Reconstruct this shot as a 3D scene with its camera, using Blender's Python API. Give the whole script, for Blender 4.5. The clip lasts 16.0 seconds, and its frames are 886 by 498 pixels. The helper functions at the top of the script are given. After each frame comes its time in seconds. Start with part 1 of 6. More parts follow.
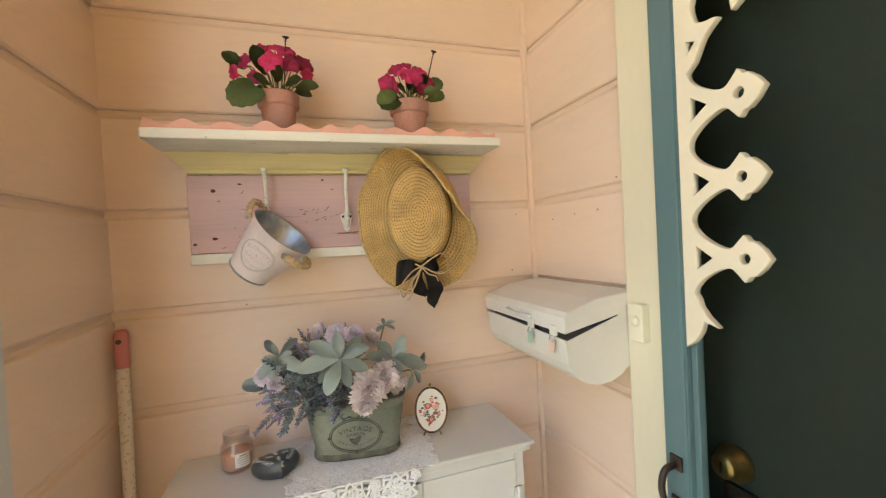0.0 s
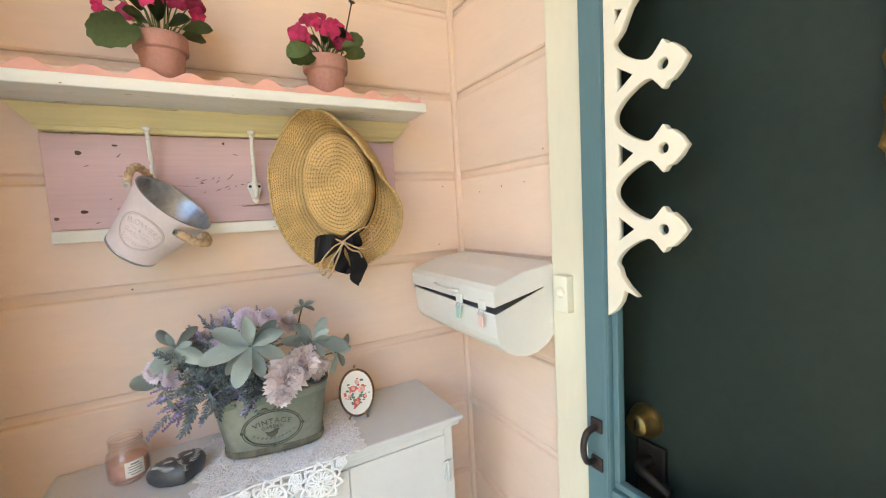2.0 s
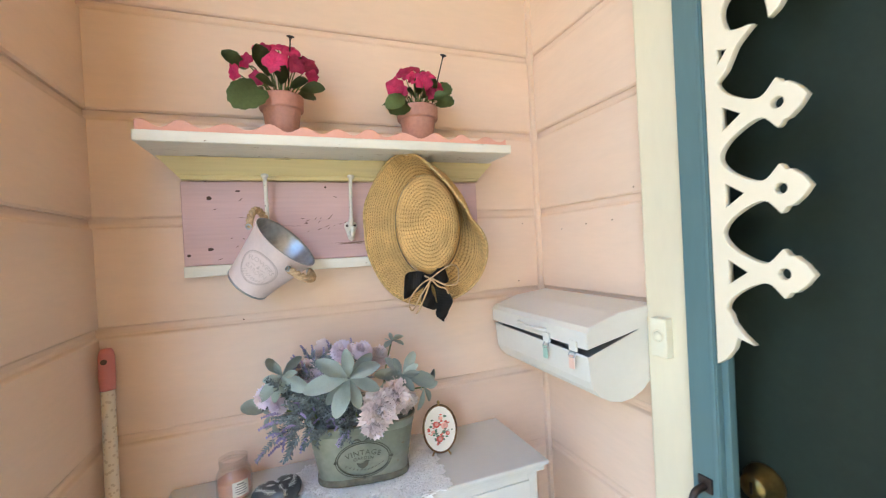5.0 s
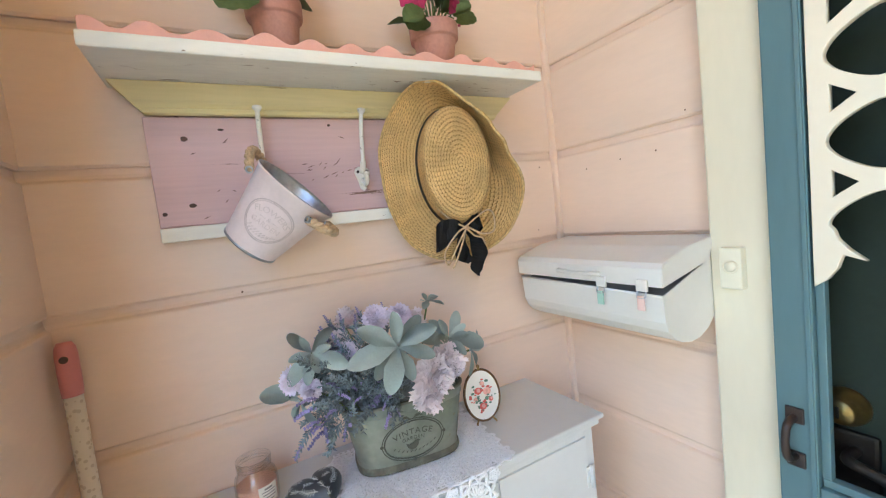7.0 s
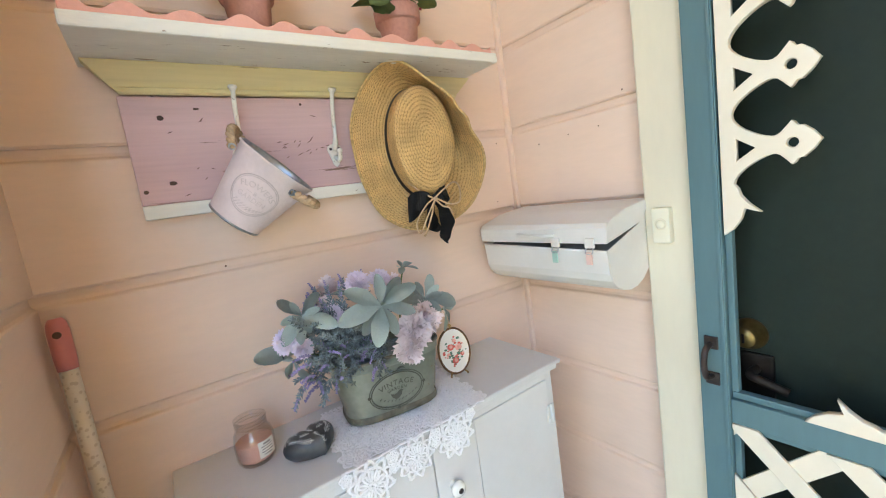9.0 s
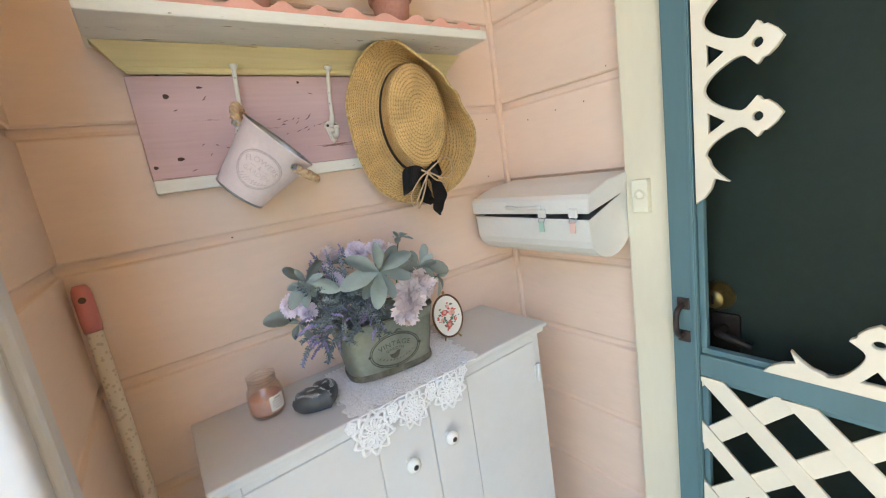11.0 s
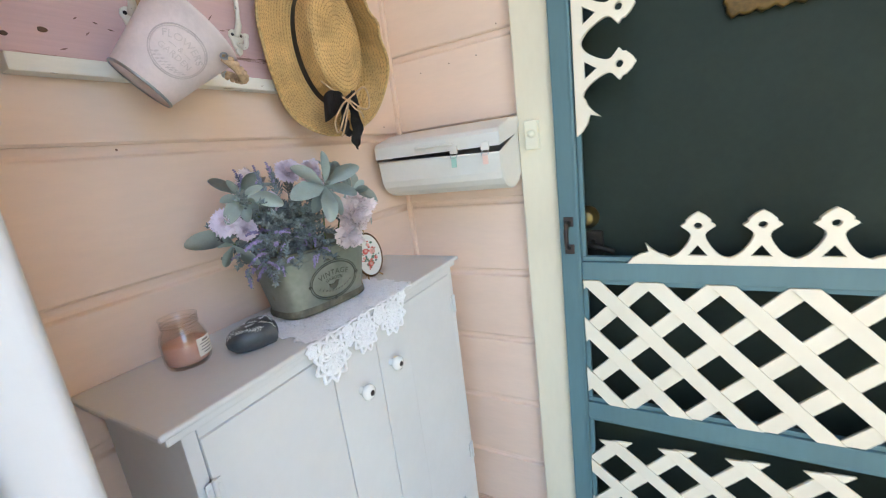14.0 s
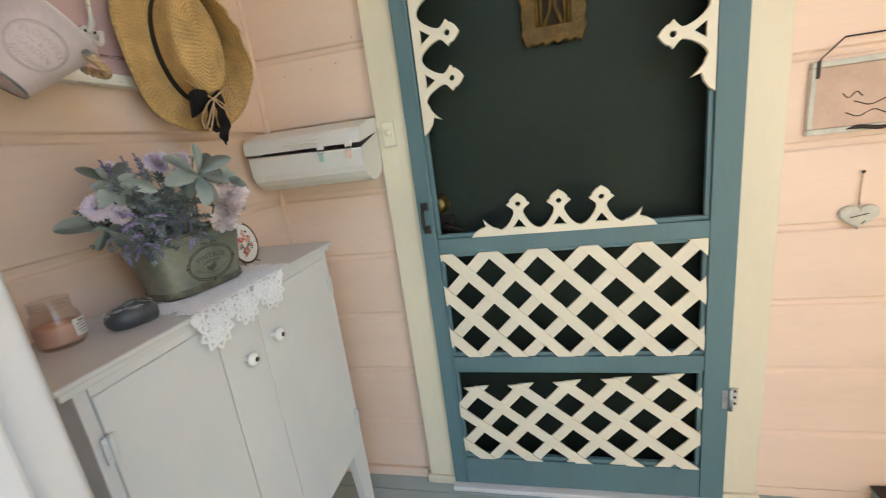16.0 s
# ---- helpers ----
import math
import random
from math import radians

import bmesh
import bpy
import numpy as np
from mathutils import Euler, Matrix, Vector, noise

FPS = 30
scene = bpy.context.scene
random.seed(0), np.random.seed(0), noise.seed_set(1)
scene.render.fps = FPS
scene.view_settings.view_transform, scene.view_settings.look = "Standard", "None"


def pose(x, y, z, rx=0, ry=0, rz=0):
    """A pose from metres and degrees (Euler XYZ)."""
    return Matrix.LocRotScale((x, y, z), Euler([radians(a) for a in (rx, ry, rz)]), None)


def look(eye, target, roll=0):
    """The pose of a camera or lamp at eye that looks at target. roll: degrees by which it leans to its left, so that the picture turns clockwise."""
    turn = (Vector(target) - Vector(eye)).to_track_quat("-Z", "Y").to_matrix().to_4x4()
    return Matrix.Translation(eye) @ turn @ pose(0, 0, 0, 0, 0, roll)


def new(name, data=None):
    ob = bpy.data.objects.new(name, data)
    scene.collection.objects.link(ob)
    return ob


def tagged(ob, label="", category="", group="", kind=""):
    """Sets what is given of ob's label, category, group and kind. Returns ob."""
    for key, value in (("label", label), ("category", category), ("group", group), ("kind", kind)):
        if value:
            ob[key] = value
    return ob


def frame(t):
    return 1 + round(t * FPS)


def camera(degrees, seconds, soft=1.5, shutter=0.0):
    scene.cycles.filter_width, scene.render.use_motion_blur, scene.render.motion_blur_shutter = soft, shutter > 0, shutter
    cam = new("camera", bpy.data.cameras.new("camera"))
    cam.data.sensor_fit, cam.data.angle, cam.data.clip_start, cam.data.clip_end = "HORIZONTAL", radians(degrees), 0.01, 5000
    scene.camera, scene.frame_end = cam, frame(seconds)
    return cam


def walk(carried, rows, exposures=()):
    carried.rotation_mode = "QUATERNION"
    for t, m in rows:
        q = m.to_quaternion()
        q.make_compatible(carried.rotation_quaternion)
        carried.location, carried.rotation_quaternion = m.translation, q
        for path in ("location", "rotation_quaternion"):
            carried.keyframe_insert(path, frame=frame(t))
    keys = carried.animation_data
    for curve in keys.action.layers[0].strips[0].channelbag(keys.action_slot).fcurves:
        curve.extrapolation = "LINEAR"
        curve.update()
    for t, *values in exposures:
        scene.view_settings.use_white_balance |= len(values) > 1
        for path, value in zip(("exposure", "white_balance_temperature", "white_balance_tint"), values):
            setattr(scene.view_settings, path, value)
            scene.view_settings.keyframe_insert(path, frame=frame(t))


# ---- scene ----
cam = camera(94.8, 16.0, soft=1.1, shutter=0.4)
PATH = [
    (0, (0.054, 0.12, 1.392), (0.68, 2.019, 1.348), -3.1),
    (0.5, (0.077, 0.118, 1.394), (0.801, 1.981, 1.315), -3.2),
    (1, (0.094, 0.128, 1.39), (0.933, 1.938, 1.253), -3.3),
    (1.5, (0.095, 0.146, 1.396), (1.014, 1.915, 1.233), -3.2),
    (2, (0.069, 0.165, 1.387), (1.024, 1.913, 1.202), -3.2),
    (2.5, (0.059, 0.186, 1.375), (1.028, 1.925, 1.186), -3.2),
    (3, (0.061, 0.179, 1.378), (1.002, 1.937, 1.226), -3.1),
    (3.5, (0.049, 0.163, 1.395), (0.935, 1.954, 1.312), -3.0),
    (4, (0.043, 0.153, 1.424), (0.875, 1.972, 1.418), -2.6),
    (4.5, (0.029, 0.145, 1.427), (0.803, 1.989, 1.431), -2.5),
    (5, (0.011, 0.175, 1.405), (0.719, 2.045, 1.386), -3.0),
    (5.2, (0.007, 0.198, 1.4), (0.703, 2.073, 1.368), -3.5),
    (7.3, (-0.132, 0.36, 1.351), (0.884, 2.072, 1.158), -6.8),
    (7.5, (-0.148, 0.358, 1.346), (0.911, 2.041, 1.134), -6.9),
    (8, (-0.163, 0.348, 1.348), (0.942, 1.998, 1.117), -7.2),
    (8.5, (-0.171, 0.329, 1.351), (0.948, 1.967, 1.098), -7.7),
    (9, (-0.173, 0.312, 1.345), (0.949, 1.945, 1.073), -8.2),
    (9.2, (-0.175, 0.305, 1.349), (0.924, 1.949, 1.047), -8.4),
    (11.3, (-0.219, 0.266, 1.331), (0.906, 1.875, 0.948), -8.9),
    (11.5, (-0.233, 0.277, 1.317), (0.906, 1.877, 0.939), -8.8),
    (12, (-0.237, 0.352, 1.301), (0.987, 1.885, 0.911), -8.1),
    (12.5, (-0.24, 0.421, 1.298), (1.105, 1.844, 0.894), -7.4),
    (12.7, (-0.235, 0.442, 1.294), (1.192, 1.779, 0.875), -7.3),
    (13, (-0.228, 0.438, 1.254), (1.266, 1.704, 0.845), -6.9),
    (13.5, (-0.311, 0.435, 1.216), (1.299, 1.541, 0.785), -6.9),
    (14, (-0.396, 0.409, 1.208), (1.286, 1.392, 0.754), -7.3),
    (14.5, (-0.45, 0.372, 1.207), (1.289, 1.241, 0.737), -7.8),
    (15, (-0.5, 0.355, 1.204), (1.287, 1.108, 0.715), -8.0),
    (15.5, (-0.54, 0.335, 1.203), (1.294, 0.958, 0.703), -8.0),
    (16, (-0.542, 0.314, 1.18), (1.34, 0.77, 0.682), -7.3),
]
EXPOSURE = 2.76
walk(cam, [(t, look(eye, target, roll)) for t, eye, target, roll in PATH],
     exposures=[(t, e + EXPOSURE, k - 300, 5) for t, e, k in ((0, -0.10, 7400), (0.5, 0.0, 6350), (1.0, 0.13, 6400), (2, 0.25, 6500), (5, 0.25, 6100), (7.5, 0.12, 6000), (9, 0.13, 6150), (11.5, -0.08, 6400), (12.0, -0.25, 6600), (12.6, -0.05, 5850), (13.3, 0.05, 5700), (14, 0.05, 6000), (15.0, -0.05, 6400), (15.5, -0.25, 6700), (16, -0.45, 6800))])

# ---- light ----
world = bpy.data.worlds.new("world")
scene.world = world
world.use_nodes = True
SUN_UP, SUN_TURN = 62, 143
nt = world.node_tree
sky = nt.nodes.new("ShaderNodeTexSky")
sky.sky_type, sky.sun_disc = "NISHITA", False
sky.sun_elevation, sky.sun_rotation = radians(SUN_UP), radians(SUN_TURN)
nt.nodes["Background"].inputs["Strength"].default_value = 0.15
nt.links.new(sky.outputs[0], nt.nodes["Background"].inputs["Color"])
sun = new("sun", bpy.data.lights.new("sun", "SUN"))
sun.data.energy, sun.data.angle, sun.data.color = 3.2, radians(0.5), (1.0, 0.86, 0.68)
sun.matrix_world = look((math.sin(radians(SUN_TURN)) * 9, math.cos(radians(SUN_TURN)) * 9, 9 * math.tan(radians(SUN_UP))), (0, 0, 0))


# ---- materials ----
def material(name, base, rough=0.6, metal=0.0, vary=0.12, scale=9.0, fine=120.0, bump=0.15, depth=0.002,
             stretch=(1, 1, 1), wear=None, wear_at=0.72, wear_scale=30.0, second=None, spec=0.5, rand=0.0):
    """A painted or raw surface: two scales of mottling, fine relief, chips of a second colour."""
    m = bpy.data.materials.new(name)
    m.use_nodes = True
    t = m.node_tree
    n, l = t.nodes, t.links
    b = n["Principled BSDF"]
    b.inputs["Roughness"].default_value, b.inputs["Metallic"].default_value = rough, metal
    b.inputs["Specular IOR Level"].default_value = spec
    co = n.new("ShaderNodeTexCoord")
    info = n.new("ShaderNodeObjectInfo")
    shift = n.new("ShaderNodeVectorMath"); shift.operation = "MULTIPLY_ADD"
    l.new(info.outputs["Random"], shift.inputs[0]); shift.inputs[1].default_value = (7.3, 3.1, 5.7)
    l.new(co.outputs["Object"], shift.inputs[2])
    mp = n.new("ShaderNodeMapping"); mp.inputs["Scale"].default_value = stretch
    l.new(shift.outputs[0], mp.inputs["Vector"])
    big = n.new("ShaderNodeTexNoise"); big.inputs["Scale"].default_value = scale; big.inputs["Detail"].default_value = 4
    small = n.new("ShaderNodeTexNoise"); small.inputs["Scale"].default_value = fine; small.inputs["Detail"].default_value = 6
    l.new(mp.outputs[0], big.inputs["Vector"]); l.new(mp.outputs[0], small.inputs["Vector"])
    lo = tuple(max(0, c * (1 - vary)) for c in base); hi = tuple(min(1, c * (1 + vary)) for c in base)
    mix = n.new("ShaderNodeMix"); mix.data_type = "RGBA"
    mix.inputs[6].default_value, mix.inputs[7].default_value = (*(second or lo), 1), (*hi, 1)
    ramp = n.new("ShaderNodeMapRange"); ramp.inputs[1].default_value, ramp.inputs[2].default_value = 0.3, 0.7
    l.new(big.outputs["Fac"], ramp.inputs[0]); l.new(ramp.outputs[0], mix.inputs[0])
    mix2 = n.new("ShaderNodeMix"); mix2.data_type = "RGBA"; mix2.blend_type = "MULTIPLY"; mix2.inputs[0].default_value = 1
    r2 = n.new("ShaderNodeMapRange"); r2.inputs[1].default_value, r2.inputs[2].default_value = 0.3, 0.7
    r2.inputs[3].default_value, r2.inputs[4].default_value = 1 - vary * 0.7, 1.0
    l.new(small.outputs["Fac"], r2.inputs[0]); l.new(mix.outputs[2], mix2.inputs[6]); l.new(r2.outputs[0], mix2.inputs[7])
    out = mix2.outputs[2]
    if rand:
        hsv = n.new("ShaderNodeHueSaturation")
        r3 = n.new("ShaderNodeMapRange"); r3.inputs[3].default_value, r3.inputs[4].default_value = 1 - rand, 1 + rand
        l.new(info.outputs["Random"], r3.inputs[0]); l.new(r3.outputs[0], hsv.inputs["Value"])
        l.new(out, hsv.inputs["Color"]); out = hsv.outputs[0]
    if wear:
        chip = n.new("ShaderNodeTexNoise"); chip.inputs["Scale"].default_value = wear_scale; chip.inputs["Detail"].default_value = 8
        chip.inputs["Roughness"].default_value = 0.7
        l.new(mp.outputs[0], chip.inputs["Vector"])
        r4 = n.new("ShaderNodeMapRange"); r4.inputs[1].default_value, r4.inputs[2].default_value = wear_at, wear_at + 0.02
        l.new(chip.outputs["Fac"], r4.inputs[0])
        mix3 = n.new("ShaderNodeMix"); mix3.data_type = "RGBA"; mix3.inputs[7].default_value = (*wear, 1)
        l.new(r4.outputs[0], mix3.inputs[0]); l.new(out, mix3.inputs[6]); out = mix3.outputs[2]
    l.new(out, b.inputs["Base Color"])
    bp = n.new("ShaderNodeBump"); bp.inputs["Strength"].default_value, bp.inputs["Distance"].default_value = bump, depth
    l.new(small.outputs["Fac"], bp.inputs["Height"]); l.new(bp.outputs[0], b.inputs["Normal"])
    return m


WOOD = (1, 14, 14)
PEACH = material("peach_paint", (0.82, 0.625, 0.495), 0.55, vary=0.05, scale=3, fine=60, bump=0.12, stretch=(0.4, 1, 2), wear=(0.45, 0.28, 0.22), wear_at=0.80, wear_scale=18)
CREAM = material("cream_paint", (0.75, 0.675, 0.51), 0.5, vary=0.04, scale=5, fine=80, stretch=(1, 1, 0.3), bump=0.12)
LATTICE = material("cream_gloss_paint", (0.77, 0.70, 0.555), 0.45, vary=0.03, scale=8, fine=90, bump=0.08, wear=(0.45, 0.38, 0.28), wear_at=0.80, wear_scale=60)
TEAL = material("teal_paint", (0.105, 0.185, 0.205), 0.5, vary=0.10, scale=6, fine=90, stretch=(1, 1, 0.2), bump=0.15)
DARKDOOR = material("dark_green_door_paint", (0.041, 0.052, 0.044), 0.55, vary=0.15, scale=3, fine=70, bump=0.0, spec=0.3)
WHITE = material("white_paint", (0.64, 0.64, 0.65), 0.45, vary=0.03, scale=6, fine=70, bump=0.15, wear=(0.40, 0.38, 0.36), wear_at=0.79, wear_scale=35)
CABINET = material("cabinet_white_paint", (0.68, 0.68, 0.665), 0.42, vary=0.035, scale=5, fine=60, bump=0.15, wear=(0.42, 0.39, 0.36), wear_at=0.81, wear_scale=35)
FLOOR = material("grey_floor_paint", (0.36, 0.42, 0.41), 0.5, vary=0.08, scale=4, fine=60, bump=0.2, wear=(0.25, 0.25, 0.24), wear_at=0.74)
SHELFWHITE = material("distressed_white_paint", (0.80, 0.77, 0.68), 0.6, vary=0.08, scale=10, fine=140, stretch=(0.25, 1, 1), bump=0.4, wear=(0.30, 0.22, 0.15), wear_at=0.63, wear_scale=80)
CORAL = material("coral_paint", (0.80, 0.42, 0.33), 0.6, vary=0.07, scale=12, fine=120, bump=0.3)
YELLOW = material("yellow_washed_wood", (0.72, 0.61, 0.30), 0.6, vary=0.12, scale=5, fine=60, stretch=(0.12, 1, 3), bump=0.4, second=(0.66, 0.54, 0.32), wear=(0.38, 0.28, 0.16), wear_at=0.63, wear_scale=26)
PINKWOOD = material("pink_distressed_wood", (0.66, 0.45, 0.44), 0.65, vary=0.10, scale=4, fine=70, stretch=(0.15, 1, 2.5), bump=0.4, wear=(0.22, 0.13, 0.10), wear_at=0.635, wear_scale=18)
RUST = material("rusty_nail", (0.22, 0.12, 0.08), 0.8)
DENT = material("scratched_bare_wood", (0.24, 0.14, 0.12), 0.8, vary=0.3)
KNOT_AND_HOLE = material("dark_knot_and_hole_shade", (0.09, 0.05, 0.035), 0.8)
RUSTTIN = material("rusty_brown_tin_band", (0.16, 0.155, 0.115), 0.6, metal=0.2, vary=0.35, scale=40, fine=140, bump=0.3, wear=(0.20, 0.20, 0.15), wear_at=0.60, wear_scale=40)
IRON = material("white_chipped_iron", (0.78, 0.74, 0.66), 0.5, vary=0.06, bump=0.3, wear=(0.20, 0.14, 0.10), wear_at=0.62, wear_scale=110)
PAIL = material("pale_pink_washed_metal", (0.76, 0.65, 0.64), 0.55, vary=0.08, scale=20, fine=150, bump=0.25, wear=(0.45, 0.38, 0.38), wear_at=0.70, wear_scale=60)
ZINC = material("galvanised_metal", (0.44, 0.46, 0.48), 0.36, metal=0.8, vary=0.2, scale=30, fine=120, bump=0.1)
PLANTER = material("green_patina_tin", (0.22, 0.235, 0.20), 0.5, metal=0.3, vary=0.22, scale=14, fine=90, bump=0.2, second=(0.155, 0.18, 0.14), wear=(0.20, 0.17, 0.10), wear_at=0.63, wear_scale=26)
INK = material("dark_print", (0.075, 0.08, 0.06), 0.7)
ROPE = material("jute_rope", (0.58, 0.41, 0.25), 0.9, vary=0.25, scale=120, fine=400, bump=0.5)
TERRA = material("terracotta", (0.45, 0.205, 0.155), 0.75, vary=0.2, scale=18, fine=160, bump=0.3, second=(0.46, 0.24, 0.19))
SOIL = material("dark_soil", (0.05, 0.035, 0.025), 0.95, vary=0.3, scale=80, bump=1.0)
PETAL = material("magenta_petal", (0.60, 0.035, 0.15), 0.55, vary=0.28, scale=40, fine=300, bump=0.15, rand=0.35)
LEAF = material("deep_green_leaf", (0.115, 0.160, 0.060), 0.55, vary=0.25, scale=30, fine=250, bump=0.4, rand=0.35)
STEM = material("green_stem", (0.14, 0.20, 0.06), 0.6, vary=0.2)
SAGE = material("grey_green_felted_leaf", (0.47, 0.54, 0.51), 0.95, vary=0.10, scale=28, fine=300, bump=0.3, rand=0.22)
LAVLEAF = material("dark_lavender_foliage", (0.25, 0.30, 0.32), 0.8, vary=0.3, scale=60, rand=0.4)
LAVENDER = material("lavender_bloom", (0.43, 0.36, 0.62), 0.8, vary=0.25, scale=90, rand=0.35)
PINKPETAL = material("pale_pink_petal", (0.98, 0.85, 0.86), 0.8, vary=0.06, scale=30, fine=250, bump=0.15, rand=0.05)
LILACPETAL = material("lilac_petal", (0.92, 0.83, 0.95), 0.8, vary=0.08, scale=30, fine=250, bump=0.15, rand=0.08)
BLACK = material("black_ribbon", (0.012, 0.012, 0.014), 0.55, vary=0.2, scale=60, fine=400, bump=0.3)
LACE = material("white_crochet_cotton", (0.96, 0.96, 0.98), 0.95, vary=0.04, scale=150, fine=500, bump=0.5)
STONE = material("dark_grey_stone", (0.06, 0.068, 0.076), 0.38, vary=0.25, scale=30, fine=200, bump=0.2)
CHALK = material("white_line_paint", (0.62, 0.65, 0.64), 0.8)
WAX = material("peach_wax", (0.76, 0.47, 0.37), 0.5, vary=0.05)
PAPER = material("cream_paper_label", (0.78, 0.74, 0.66), 0.8, vary=0.05)
GREYPRINT = material("grey_print", (0.30, 0.28, 0.26), 0.8)
PORCELAIN = material("white_porcelain", (0.82, 0.81, 0.77), 0.15, vary=0.02, bump=0.0)
BRASS = material("aged_brass", (0.40, 0.27, 0.11), 0.32, metal=0.9, vary=0.25, scale=40)
OLDGILT = material("dark_old_gilt", (0.17, 0.095, 0.05), 0.4, metal=0.9, vary=0.25, scale=40)
DARKMETAL = material("dark_brown_iron", (0.05, 0.035, 0.03), 0.5, metal=0.4, vary=0.3, scale=50)
MAILBOX = material("white_enamelled_tin", (0.74, 0.715, 0.66), 0.4, vary=0.035, scale=7, fine=90, bump=0.1, wear=(0.22, 0.18, 0.15), wear_at=0.80, wear_scale=50)
GAPSHADE = material("shadowed_tin_inside", (0.26, 0.26, 0.25), 0.7)
MINT = material("mint_plastic", (0.40, 0.60, 0.51), 0.4, vary=0.03)
SALMON = material("salmon_plastic", (0.82, 0.58, 0.50), 0.4, vary=0.03)
IVORY = material("ivory_plastic", (0.78, 0.73, 0.57), 0.4, vary=0.03)
GRIP = material("dusty_pink_plastic", (0.58, 0.20, 0.19), 0.45, vary=0.05)
CARVED = material("carved_brown_wood", (0.22, 0.115, 0.022), 0.5, vary=0.35, scale=30, fine=120, bump=0.8)
CARVEDDARK = material("dark_recess_wood", (0.05, 0.03, 0.015), 0.7, vary=0.3)
FRAMEGREY = material("whitewashed_frame_wood", (0.60, 0.58, 0.50), 0.7, vary=0.15, scale=20, fine=120, bump=0.4, wear=(0.2, 0.17, 0.13), wear_at=0.68)
SIGNFACE = material("faded_pink_beige_sign", (0.62, 0.44, 0.34), 0.7, vary=0.12, scale=10, fine=100, wear=(0.25, 0.17, 0.13), wear_at=0.73, wear_scale=25)
ROSE = material("rose_print", (0.62, 0.12, 0.10), 0.5, vary=0.2, scale=60)
BLUSH = material("blush_print", (0.78, 0.42, 0.36), 0.5, vary=0.2, scale=60)
GREENPRINT = material("green_print", (0.10, 0.20, 0.14), 0.5, vary=0.2, scale=60)
# honey tint picked to throw warm light on the upper walls
WARMBOUNCE = material("warm_bounce_ceiling_boards", (0.86, 0.57, 0.20), 0.6, vary=0.04, scale=3, fine=60, bump=0.1)
LAWN = material("lawn_and_garden", (0.09, 0.14, 0.05), 0.9, vary=0.4, scale=1.5, fine=20)
# path colour warmed so that sunlight bounces off it warm
PATH_MAT = material("warm_bounce_path", (0.50, 0.43, 0.33), 0.85, vary=0.15, scale=2, fine=40)


def speckled():
    """White handle sleeve with a small grey-green sprig pattern."""
    m = material("patterned_white_sleeve", (0.72, 0.67, 0.62), 0.5, vary=0.04)
    n, l = m.node_tree.nodes, m.node_tree.links
    co = n.new("ShaderNodeTexCoord"); v = n.new("ShaderNodeTexVoronoi"); v.inputs["Scale"].default_value = 130
    r = n.new("ShaderNodeMapRange"); r.inputs[1].default_value, r.inputs[2].default_value = 0.30, 0.36
    mix = n.new("ShaderNodeMix"); mix.data_type = "RGBA"
    mix.inputs[6].default_value, mix.inputs[7].default_value = (0.56, 0.50, 0.45, 1), (0.72, 0.67, 0.62, 1)
    l.new(co.outputs["Object"], v.inputs["Vector"]); l.new(v.outputs["Distance"], r.inputs[0]); l.new(r.outputs[0], mix.inputs[0])
    l.new(mix.outputs[2], n["Principled BSDF"].inputs["Base Color"])
    return m


